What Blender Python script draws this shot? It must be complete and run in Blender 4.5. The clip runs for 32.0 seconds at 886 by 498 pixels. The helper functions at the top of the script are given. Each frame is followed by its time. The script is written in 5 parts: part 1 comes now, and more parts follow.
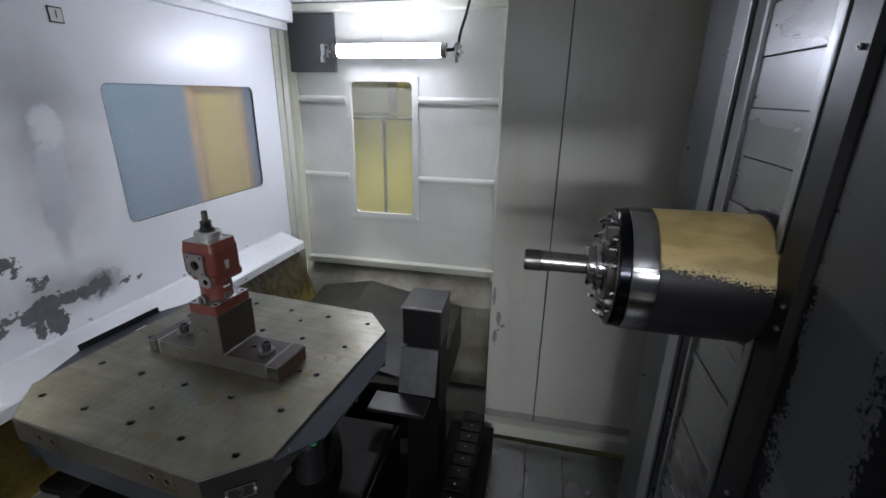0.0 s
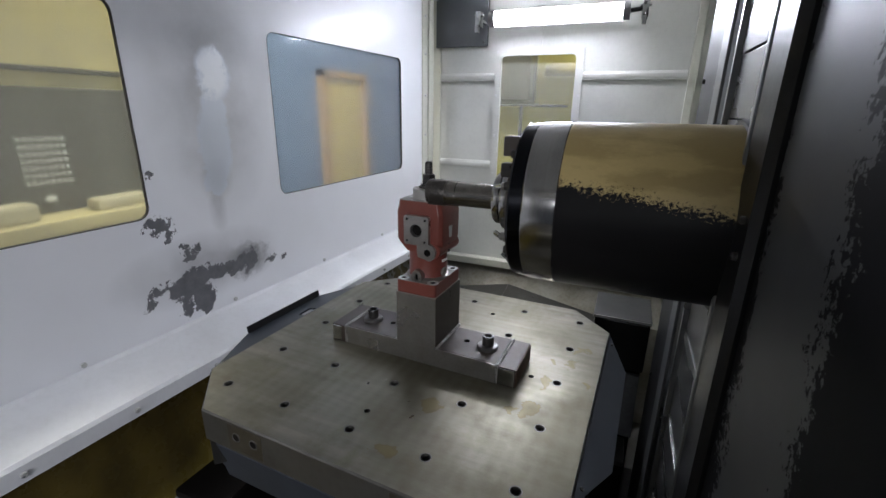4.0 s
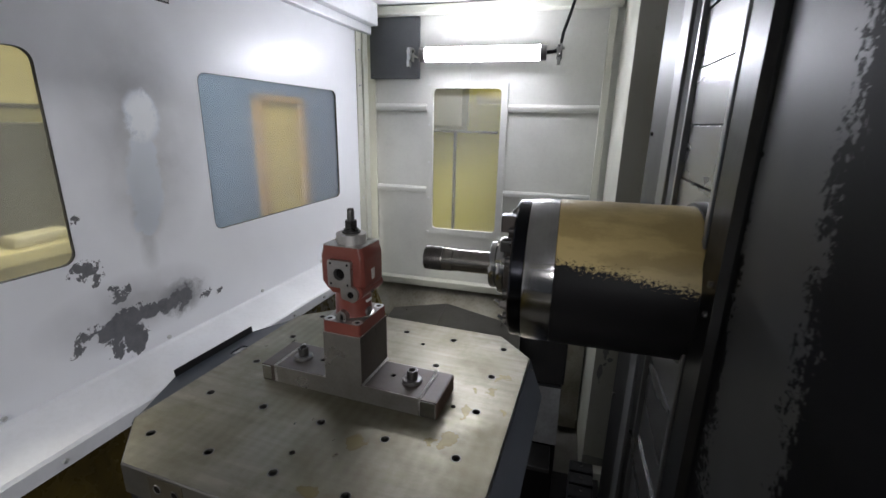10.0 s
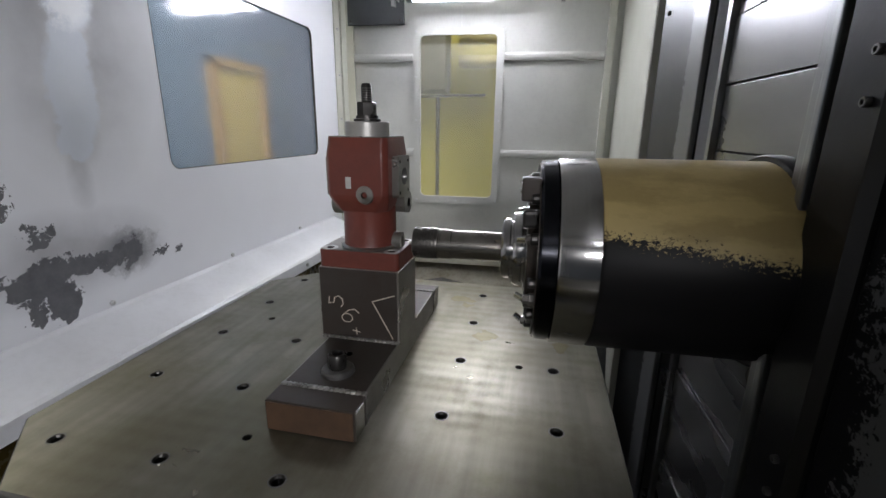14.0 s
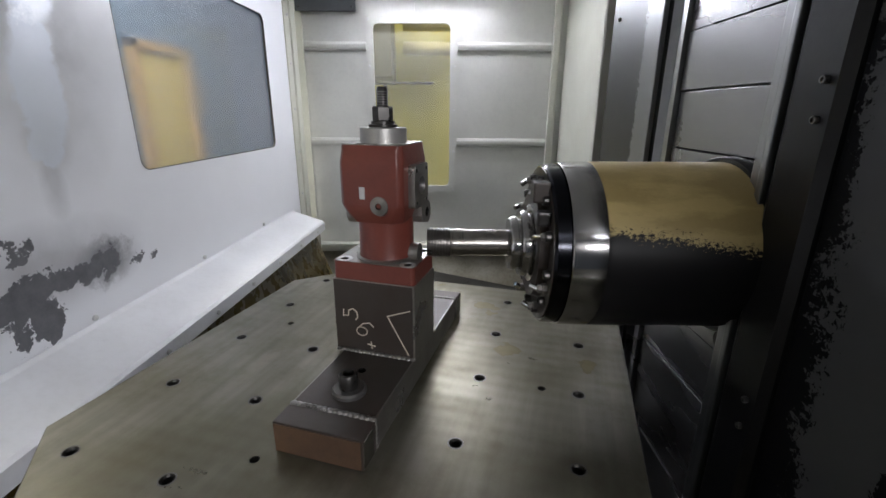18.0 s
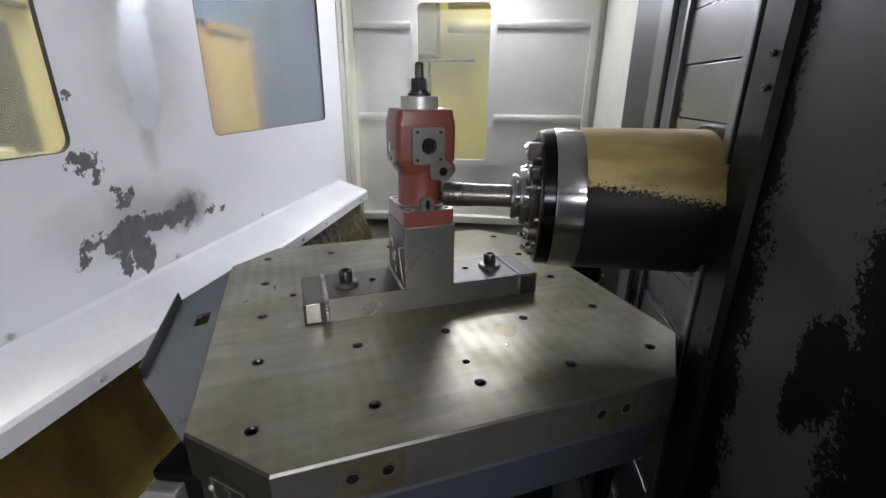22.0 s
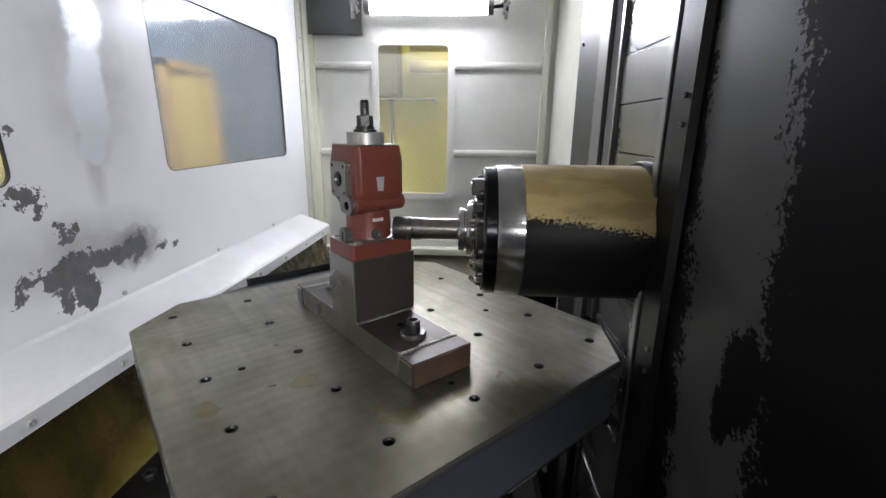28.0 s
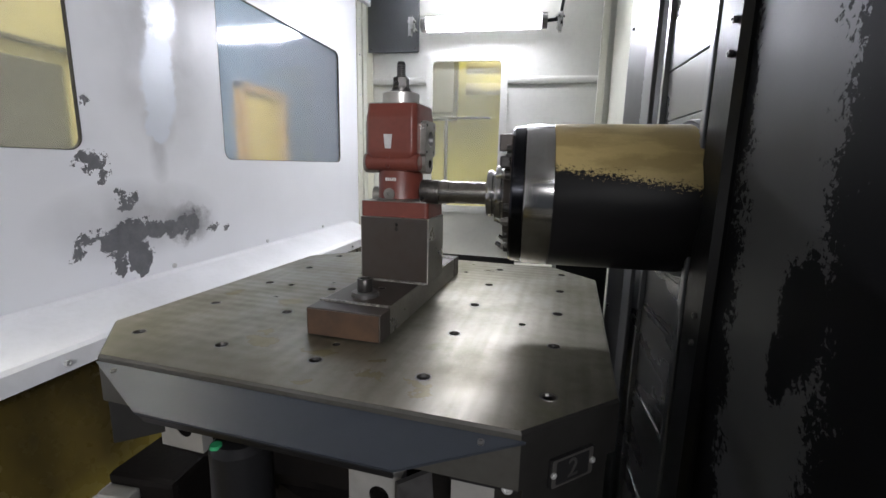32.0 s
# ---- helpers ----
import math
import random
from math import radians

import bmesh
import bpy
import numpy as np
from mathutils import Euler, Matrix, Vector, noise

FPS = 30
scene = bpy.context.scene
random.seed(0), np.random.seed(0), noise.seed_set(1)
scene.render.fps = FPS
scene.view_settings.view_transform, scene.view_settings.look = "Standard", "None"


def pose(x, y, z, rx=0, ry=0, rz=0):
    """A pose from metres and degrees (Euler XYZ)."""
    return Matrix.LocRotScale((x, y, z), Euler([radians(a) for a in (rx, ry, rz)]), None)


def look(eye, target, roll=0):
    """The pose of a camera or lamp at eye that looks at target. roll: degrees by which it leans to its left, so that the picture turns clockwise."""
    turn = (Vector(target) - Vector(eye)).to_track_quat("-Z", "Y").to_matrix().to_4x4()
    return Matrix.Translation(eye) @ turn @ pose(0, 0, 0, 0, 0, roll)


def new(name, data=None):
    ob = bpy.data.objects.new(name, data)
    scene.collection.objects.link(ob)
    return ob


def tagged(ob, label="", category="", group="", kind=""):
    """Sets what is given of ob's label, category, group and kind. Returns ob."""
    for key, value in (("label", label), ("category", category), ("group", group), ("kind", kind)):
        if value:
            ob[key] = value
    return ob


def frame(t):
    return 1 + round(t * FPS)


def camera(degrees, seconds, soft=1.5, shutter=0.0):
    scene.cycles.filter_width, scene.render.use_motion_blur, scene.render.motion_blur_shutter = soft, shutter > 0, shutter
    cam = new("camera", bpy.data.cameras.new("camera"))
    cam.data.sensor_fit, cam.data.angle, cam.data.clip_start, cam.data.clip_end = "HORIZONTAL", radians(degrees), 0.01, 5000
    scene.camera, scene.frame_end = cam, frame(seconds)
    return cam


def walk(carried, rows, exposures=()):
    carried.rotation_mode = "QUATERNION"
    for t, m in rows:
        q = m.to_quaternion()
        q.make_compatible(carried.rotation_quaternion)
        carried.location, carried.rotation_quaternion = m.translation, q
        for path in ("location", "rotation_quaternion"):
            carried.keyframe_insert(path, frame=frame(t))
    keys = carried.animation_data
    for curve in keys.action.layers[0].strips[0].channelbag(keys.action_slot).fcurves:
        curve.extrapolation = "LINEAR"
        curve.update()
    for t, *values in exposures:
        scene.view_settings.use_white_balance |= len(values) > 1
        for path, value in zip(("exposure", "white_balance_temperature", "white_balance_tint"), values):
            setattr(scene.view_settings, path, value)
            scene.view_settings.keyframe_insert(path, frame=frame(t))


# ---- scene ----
cam = camera(90.46, 32.0, soft=1.5, shutter=0.3)
EXPOSURE = 0.0
PATH = [
    (0.0, pose(-0.1132, 0.1555, 1.6076, 70.60, -0.77, 12.12)),
    (0.5, pose(-0.1393, 0.1694, 1.5702, 70.70, -0.26, 16.40)),
    (1.0, pose(-0.1538, 0.2024, 1.5556, 70.37, -0.47, 21.83)),
    (1.5, pose(-0.2139, 0.2121, 1.5392, 70.81, -0.63, 23.79)),
    (2.0, pose(-0.2959, 0.2246, 1.5318, 70.99, -1.62, 23.99)),
    (2.5, pose(-0.3547, 0.2469, 1.5074, 72.02, -0.61, 23.90)),
    (3.0, pose(-0.4198, 0.2592, 1.5072, 71.61, -1.43, 22.96)),
    (3.5, pose(-0.4416, 0.2865, 1.4730, 72.29, -0.87, 23.07)),
    (5.5, pose(-0.5422, 0.3191, 1.4282, 71.67, -1.50, 20.48)),
    (6.0, pose(-0.5478, 0.3267, 1.4264, 70.87, -1.52, 19.54)),
    (6.5, pose(-0.5459, 0.3379, 1.4359, 71.22, -1.53, 18.99)),
    (7.0, pose(-0.5503, 0.3383, 1.4400, 71.87, -1.43, 18.33)),
    (7.5, pose(-0.5474, 0.3380, 1.4491, 72.66, -1.40, 17.52)),
    (8.0, pose(-0.5411, 0.3318, 1.4543, 73.19, -1.39, 16.81)),
    (8.5, pose(-0.5411, 0.3365, 1.4563, 74.02, -1.67, 16.06)),
    (9.0, pose(-0.5177, 0.3127, 1.4719, 74.16, -1.21, 15.40)),
    (9.5, pose(-0.4871, 0.3102, 1.4802, 73.77, -1.30, 14.87)),
    (10.0, pose(-0.4144, 0.2621, 1.5122, 74.04, -1.14, 15.48)),
    (10.5, pose(-0.3428, 0.2031, 1.5550, 73.69, -2.35, 15.96)),
    (11.0, pose(-0.3082, 0.1876, 1.5453, 74.76, -2.51, 18.09)),
    (11.5, pose(-0.3097, 0.2038, 1.5291, 74.83, -2.14, 20.24)),
    (12.0, pose(-0.3807, 0.2526, 1.4562, 76.06, -2.28, 19.74)),
    (12.5, pose(-0.4313, 0.3106, 1.3907, 76.30, -1.82, 19.50)),
    (13.0, pose(-0.4965, 0.3577, 1.3421, 75.92, -1.49, 16.49)),
    (13.5, pose(-0.5422, 0.3602, 1.3324, 74.88, -1.99, 13.00)),
    (14.0, pose(-0.5846, 0.3880, 1.3101, 74.62, -0.72, 10.02)),
    (14.5, pose(-0.6205, 0.3892, 1.3121, 74.55, -0.64, 7.33)),
    (15.0, pose(-0.6586, 0.3868, 1.3179, 74.23, -0.90, 5.00)),
    (15.5, pose(-0.6748, 0.3915, 1.3238, 73.48, -0.53, 3.49)),
    (17.5, pose(-0.7197, 0.3574, 1.3361, 72.66, -0.61, -0.14)),
    (18.0, pose(-0.7170, 0.3434, 1.3349, 72.61, -0.35, 0.36)),
    (18.5, pose(-0.7104, 0.3285, 1.3324, 72.05, -0.45, 0.79)),
    (19.0, pose(-0.6976, 0.3125, 1.3220, 71.51, -0.04, 1.68)),
    (19.5, pose(-0.6928, 0.2877, 1.3176, 70.97, -0.26, 2.19)),
    (20.0, pose(-0.6843, 0.2737, 1.3154, 70.67, 0.16, 2.78)),
    (20.5, pose(-0.6635, 0.2528, 1.3210, 69.69, -0.18, 4.30)),
    (21.0, pose(-0.6662, 0.2453, 1.3127, 70.25, 0.20, 4.97)),
    (21.5, pose(-0.6537, 0.2319, 1.3236, 69.76, -0.24, 6.20)),
    (22.0, pose(-0.6657, 0.2255, 1.3246, 70.12, -0.51, 6.53)),
    (22.5, pose(-0.6491, 0.2199, 1.3289, 70.27, -0.31, 7.71)),
    (23.0, pose(-0.6582, 0.2270, 1.3259, 70.52, -0.29, 7.78)),
    (23.5, pose(-0.6505, 0.2248, 1.3283, 70.47, -0.55, 8.52)),
    (24.0, pose(-0.6508, 0.2264, 1.3299, 70.71, -0.60, 8.55)),
    (24.5, pose(-0.6334, 0.2381, 1.3264, 70.63, -0.69, 8.12)),
    (25.0, pose(-0.6354, 0.2434, 1.3220, 71.31, -0.60, 6.11)),
    (25.5, pose(-0.6290, 0.2331, 1.3358, 71.41, -1.09, 4.45)),
    (26.0, pose(-0.6308, 0.2328, 1.3285, 72.27, -0.61, 3.27)),
    (26.5, pose(-0.6338, 0.2214, 1.3365, 72.65, -0.87, 2.46)),
    (28.5, pose(-0.6257, 0.2020, 1.3075, 74.98, -0.41, 2.77)),
    (29.0, pose(-0.6170, 0.1920, 1.2797, 75.22, -0.49, 3.89)),
    (29.5, pose(-0.6068, 0.1964, 1.2611, 75.98, -0.47, 5.91)),
    (30.0, pose(-0.6019, 0.2001, 1.2455, 76.50, -0.68, 7.35)),
    (30.5, pose(-0.5828, 0.2000, 1.2335, 77.19, -0.60, 9.14)),
    (31.0, pose(-0.5877, 0.2071, 1.2193, 77.65, -0.87, 9.41)),
    (31.5, pose(-0.5779, 0.2161, 1.2123, 78.57, -0.85, 10.27)),
    (32.0, pose(-0.5820, 0.2152, 1.2130, 79.19, -1.22, 10.34)),
]
walk(cam, PATH, [(0.0, EXPOSURE - 0.40, 6080, 10), (3.5, EXPOSURE - 0.29, 6180, 10), (8.0, EXPOSURE - 0.24, 6380, 10), (12.0, EXPOSURE - 0.38, 6450, 10), (15.5, EXPOSURE - 0.37, 6400, 10), (20.0, EXPOSURE + 0.07, 6400, 10), (26.0, EXPOSURE + 0.21, 6420, 10), (32.0, EXPOSURE + 0.18, 6450, 10)])

# ---- light ----
world = bpy.data.worlds.new("world")
scene.world = world
world.use_nodes = True
world.node_tree.nodes["Background"].inputs[0].default_value = (0.80, 0.88, 1.0, 1)
world.node_tree.nodes["Background"].inputs[1].default_value = 0.07


def area(name, m, sx, sy, power, color):
    data = bpy.data.lights.new(name, "AREA")
    data.shape, data.size, data.size_y, data.energy, data.color = "RECTANGLE", sx, sy, power, color
    ob = new(name, data)
    ob.matrix_world = m
    return ob


# unseen hall lights added for the views through the windows, and one that shines in below the lintel of the open
# operator door
area("hall_fill_left", look((-1.72, 1.6, 2.7), (-2.1, 1.8, 1.2)), 2.4, 0.3, 75, (1.0, 0.97, 0.9))
area("hall_fill_back", look((-0.9, 2.5, 2.7), (-0.9, 3.0, 1.2)), 1.5, 0.3, 12, (1.0, 0.98, 0.9))
area("hall_lamp_door", look((0.45, -3.0, 1.98), (-0.4, 1.2, 1.2)), 1.6, 0.12, 78, (0.99, 0.98, 1.0))

# ---- materials ----


def nodes_of(name):
    m = bpy.data.materials.new(name)
    m.use_nodes = True
    nt = m.node_tree
    return m, nt, nt.nodes["Principled BSDF"]


def add(nt, kind, **inputs):
    n = nt.nodes.new(kind)
    for key, value in inputs.items():
        n.inputs[key.replace("_", " ")].default_value = value
    return n


def math_node(nt, op, a, b=None, clamp=False):
    n = nt.nodes.new("ShaderNodeMath")
    n.operation, n.use_clamp = op, clamp
    for i, v in enumerate((a, b)):
        if v is None:
            continue
        if isinstance(v, (int, float)):
            n.inputs[i].default_value = v
        else:
            nt.links.new(v, n.inputs[i])
    return n.outputs[0]


def mix_col(nt, fac, a, b):
    n = nt.nodes.new("ShaderNodeMix")
    n.data_type = "RGBA"
    for sock, v in ((n.inputs[0], fac), (n.inputs[6], a), (n.inputs[7], b)):
        if isinstance(v, (int, float)):
            sock.default_value = v
        elif isinstance(v, tuple):
            sock.default_value = (*v, 1) if len(v) == 3 else v
        else:
            nt.links.new(v, sock)
    return n.outputs[2]


def noise_of(nt, scale, detail=4.0, stretch=(1, 1, 1), rough=0.55):
    tc = nt.nodes.new("ShaderNodeTexCoord")
    mp = nt.nodes.new("ShaderNodeMapping")
    mp.inputs["Scale"].default_value = stretch
    nt.links.new(tc.outputs["Object"], mp.inputs[0])
    n = add(nt, "ShaderNodeTexNoise", Scale=scale, Detail=detail, Roughness=rough)
    nt.links.new(mp.outputs[0], n.inputs["Vector"])
    return n.outputs["Fac"]


def ramp(nt, fac, lo, hi):
    n = nt.nodes.new("ShaderNodeMapRange")
    n.inputs["From Min"].default_value, n.inputs["From Max"].default_value = lo, hi
    nt.links.new(fac, n.inputs["Value"])
    return n.outputs[0]


def bump_of(nt, bsdf, height, strength, dist=0.002):
    b = nt.nodes.new("ShaderNodeBump")
    b.inputs["Strength"].default_value, b.inputs["Distance"].default_value = strength, dist
    nt.links.new(height, b.inputs["Height"])
    nt.links.new(b.outputs[0], bsdf.inputs["Normal"])


def surface(name, base, dirt=None, rough=0.5, metal=0.0, big=6.0, fine=90.0, amount=0.5, bump=0.08, stretch=(1, 1, 1), coat=0.0, gloss=0.5):
    """Paint or metal with stains at a large scale, grain at a fine one, and slight relief."""
    m, nt, b = nodes_of(name)
    dirt = dirt or tuple(c * 0.72 for c in base)
    n1, n2 = noise_of(nt, big, 5.0, stretch), noise_of(nt, fine, 3.0, stretch)
    f = math_node(nt, "ADD", math_node(nt, "MULTIPLY", ramp(nt, n1, 0.38, 0.72), amount), math_node(nt, "MULTIPLY", ramp(nt, n2, 0.45, 0.75), amount * 0.35), True)
    nt.links.new(mix_col(nt, f, base, dirt), b.inputs["Base Color"])
    r = math_node(nt, "ADD", math_node(nt, "MULTIPLY", n1, 0.22), rough - 0.11)
    nt.links.new(r, b.inputs["Roughness"])
    b.inputs["Metallic"].default_value = metal
    b.inputs["Coat Weight"].default_value = coat
    b.inputs["Specular IOR Level"].default_value = gloss
    if bump:
        bump_of(nt, b, n2, bump)
    return m


def local_yz(nt):
    tc = nt.nodes.new("ShaderNodeTexCoord")
    s = nt.nodes.new("ShaderNodeSeparateXYZ")
    nt.links.new(tc.outputs["Object"], s.inputs[0])
    return s.outputs


def ellipses(nt, u, v, items):
    """The least distance, in radii, to any of the ellipses (cu, cv, ru, rv)."""
    best = None
    for cu, cv, ru, rv in items:
        a = math_node(nt, "DIVIDE", math_node(nt, "SUBTRACT", u, cu), ru)
        b = math_node(nt, "DIVIDE", math_node(nt, "SUBTRACT", v, cv), rv)
        d = math_node(nt, "SQRT", math_node(nt, "ADD", math_node(nt, "MULTIPLY", a, a), math_node(nt, "MULTIPLY", b, b)))
        best = d if best is None else math_node(nt, "MINIMUM", best, d)
    return best


def left_wall_paint():
    m, nt, b = nodes_of("worn white wall paint")
    xyz = local_yz(nt)
    n_big, n_mid, n_fine = noise_of(nt, 7, 5), noise_of(nt, 38, 6, rough=0.7), noise_of(nt, 160, 3)
    warp = math_node(nt, "MULTIPLY", math_node(nt, "SUBTRACT", n_mid, 0.5), 0.085)
    u, v = math_node(nt, "ADD", xyz[1], warp), math_node(nt, "ADD", xyz[2], warp)
    K = 1.0011
    bare = [(0.893, 1.208, 0.028, 0.021), (0.914, 1.182, 0.009, 0.014), (0.896, 1.314, 0.007, 0.009), (0.938, 1.145, 0.014, 0.008), (0.957, 1.130, 0.020, 0.013),
            (1.176, 1.048, 0.018, 0.007), (1.225, 1.044, 0.009, 0.009), (0.853, 1.053, 0.007, 0.021), (0.882, 1.070, 0.026, 0.009), (0.935, 1.055, 0.046, 0.028),
            (0.975, 1.070, 0.066, 0.019), (0.926, 1.012, 0.012, 0.032), (0.970, 1.012, 0.028, 0.040), (1.045, 1.064, 0.062, 0.017), (1.100, 1.066, 0.040, 0.022)]
    d = ellipses(nt, u, v, [(c * K, z, p, q) for c, z, p, q in bare])
    patch = math_node(nt, "LESS_THAN", d, 1.0)
    # dry soft grime round the worn spot and the long rubbed spot above it
    halo = ellipses(nt, xyz[1], xyz[2], [(1.065 * K, 1.47, 0.135, 0.24), (1.040 * K, 1.235, 0.024, 0.075), (1.050 * K, 1.30, 0.056, 0.075), (1.10 * K, 1.07, 0.085, 0.05), (0.99 * K, 1.09, 0.18, 0.07)])
    hf = math_node(nt, "MULTIPLY", math_node(nt, "SUBTRACT", 1.0, ramp(nt, halo, 0.35, 1.25), True), math_node(nt, "MULTIPLY", ramp(nt, n_big, 0.05, 0.65), 0.72))
    ru, rv = math_node(nt, "ADD", xyz[1], math_node(nt, "MULTIPLY", warp, 0.45)), math_node(nt, "ADD", xyz[2], math_node(nt, "MULTIPLY", warp, 0.45))
    rub = ellipses(nt, ru, rv, [(1.074 * K, 1.515, 0.044, 0.058), (1.064 * K, 1.43, 0.032, 0.06), (1.055 * K, 1.36, 0.043, 0.095), (1.045 * K, 1.28, 0.030, 0.035)])
    rubf = math_node(nt, "SUBTRACT", 1.0, ramp(nt, rub, 0.85, 1.08), True)
    soft = math_node(nt, "MULTIPLY", math_node(nt, "SUBTRACT", 1.0, ramp(nt, ellipses(nt, u, v, [(1.105 * K, 1.070, 0.066, 0.048)]), 0.5, 1.1), True), 0.75)
    base = mix_col(nt, math_node(nt, "MULTIPLY", ramp(nt, n_big, 0.35, 0.75), 0.22), (0.86, 0.87, 0.90), (0.74, 0.75, 0.78))
    base = mix_col(nt, hf, base, (0.36, 0.36, 0.37))
    # the spot's head is coloured paler, for the lamp's highlight on it
    head = math_node(nt, "SUBTRACT", 1.0, ramp(nt, ellipses(nt, u, v, [(1.074 * K, 1.515, 0.038, 0.055)]), 0.7, 1.1), True)
    base = mix_col(nt, math_node(nt, "MULTIPLY", rubf, 0.85), base, mix_col(nt, head, (0.72, 0.76, 0.83), (0.90, 0.92, 0.95)))
    base = mix_col(nt, soft, base, (0.16, 0.16, 0.17))
    dark = mix_col(nt, n_mid, (0.06, 0.06, 0.07), (0.22, 0.22, 0.23))
    nt.links.new(mix_col(nt, patch, base, dark), b.inputs["Base Color"])
    r = math_node(nt, "ADD", math_node(nt, "MULTIPLY", n_big, 0.16), 0.24)
    r = math_node(nt, "ADD", r, math_node(nt, "MULTIPLY", rubf, 0.04))
    nt.links.new(math_node(nt, "MULTIPLY", rubf, 0.42), b.inputs["Metallic"])
    nt.links.new(math_node(nt, "ADD", r, math_node(nt, "MULTIPLY", patch, 0.2)), b.inputs["Roughness"])
    h = math_node(nt, "SUBTRACT", math_node(nt, "MULTIPLY", n_fine, 0.15), patch)
    bump_of(nt, b, h, 0.25, 0.001)
    return m


def peeled(name, paint, bare, items, rough=0.4, metal=0.0, scale=55, spread=0.30, bare_metal=0.0, bare_rough=0.4, gloss=0.5):
    """Paint that has come off in ragged patches round the given ellipses of the y-z plane."""
    m, nt, b = nodes_of(name)
    xyz = local_yz(nt)
    n1, n2, n3 = noise_of(nt, scale, 8, rough=0.75), noise_of(nt, 5, 4), noise_of(nt, 120, 3)
    b.inputs["Specular IOR Level"].default_value = gloss
    d = ellipses(nt, xyz[1], xyz[2], items)
    d = math_node(nt, "ADD", d, math_node(nt, "MULTIPLY", math_node(nt, "SUBTRACT", n1, 0.5), spread * 8))
    patch = math_node(nt, "LESS_THAN", d, 1.0)
    col = mix_col(nt, math_node(nt, "MULTIPLY", ramp(nt, n2, 0.3, 0.7), 0.5), paint, tuple(c * 0.6 for c in paint))
    nt.links.new(mix_col(nt, patch, col, bare), b.inputs["Base Color"])
    r = math_node(nt, "ADD", math_node(nt, "MULTIPLY", n2, 0.2), rough - 0.1)
    nt.links.new(math_node(nt, "ADD", r, math_node(nt, "MULTIPLY", patch, bare_rough - rough)), b.inputs["Roughness"])
    nt.links.new(math_node(nt, "ADD", math_node(nt, "MULTIPLY", patch, bare_metal - metal), metal), b.inputs["Metallic"])
    bump_of(nt, b, math_node(nt, "SUBTRACT", math_node(nt, "MULTIPLY", n3, 0.2), patch), 0.2, 0.0006)
    return m


def spindle_paint():
    m, nt, b = nodes_of("yellow paint worn to black")
    xyz = local_yz(nt)
    n1, n2, n3 = noise_of(nt, 330, 6, (0.8, 1, 1), 0.8), noise_of(nt, 16, 5, (0.6, 1, 2.2)), noise_of(nt, 200, 3)
    h = math_node(nt, "ADD", xyz[2], math_node(nt, "MULTIPLY", xyz[0], 0.13))
    h = math_node(nt, "ADD", h, math_node(nt, "MULTIPLY", math_node(nt, "SUBTRACT", n1, 0.5), 0.060))
    h = math_node(nt, "ADD", h, math_node(nt, "MULTIPLY", math_node(nt, "SUBTRACT", n2, 0.5), 0.03))
    black = math_node(nt, "LESS_THAN", h, 0.041)
    shade = math_node(nt, "ADD", math_node(nt, "MULTIPLY", math_node(nt, "SUBTRACT", 1.0, ramp(nt, math_node(nt, "ADD", n2, math_node(nt, "MULTIPLY", n1, 0.12)), 0.50, 0.62), True), 0.6), math_node(nt, "MULTIPLY", n3, 0.2))
    yel = mix_col(nt, shade, (0.57, 0.44, 0.19), (0.34, 0.25, 0.095))
    blk = mix_col(nt, n2, (0.006, 0.006, 0.007), (0.018, 0.017, 0.017))
    nt.links.new(mix_col(nt, black, yel, blk), b.inputs["Base Color"])
    nt.links.new(math_node(nt, "SUBTRACT", 0.45, math_node(nt, "MULTIPLY", black, 0.27)), b.inputs["Specular IOR Level"])
    nt.links.new(math_node(nt, "ADD", math_node(nt, "MULTIPLY", n2, 0.25), 0.27), b.inputs["Roughness"])
    bump_of(nt, b, math_node(nt, "ADD", math_node(nt, "MULTIPLY", n3, 0.3), black), 0.25, 0.0006)
    return m


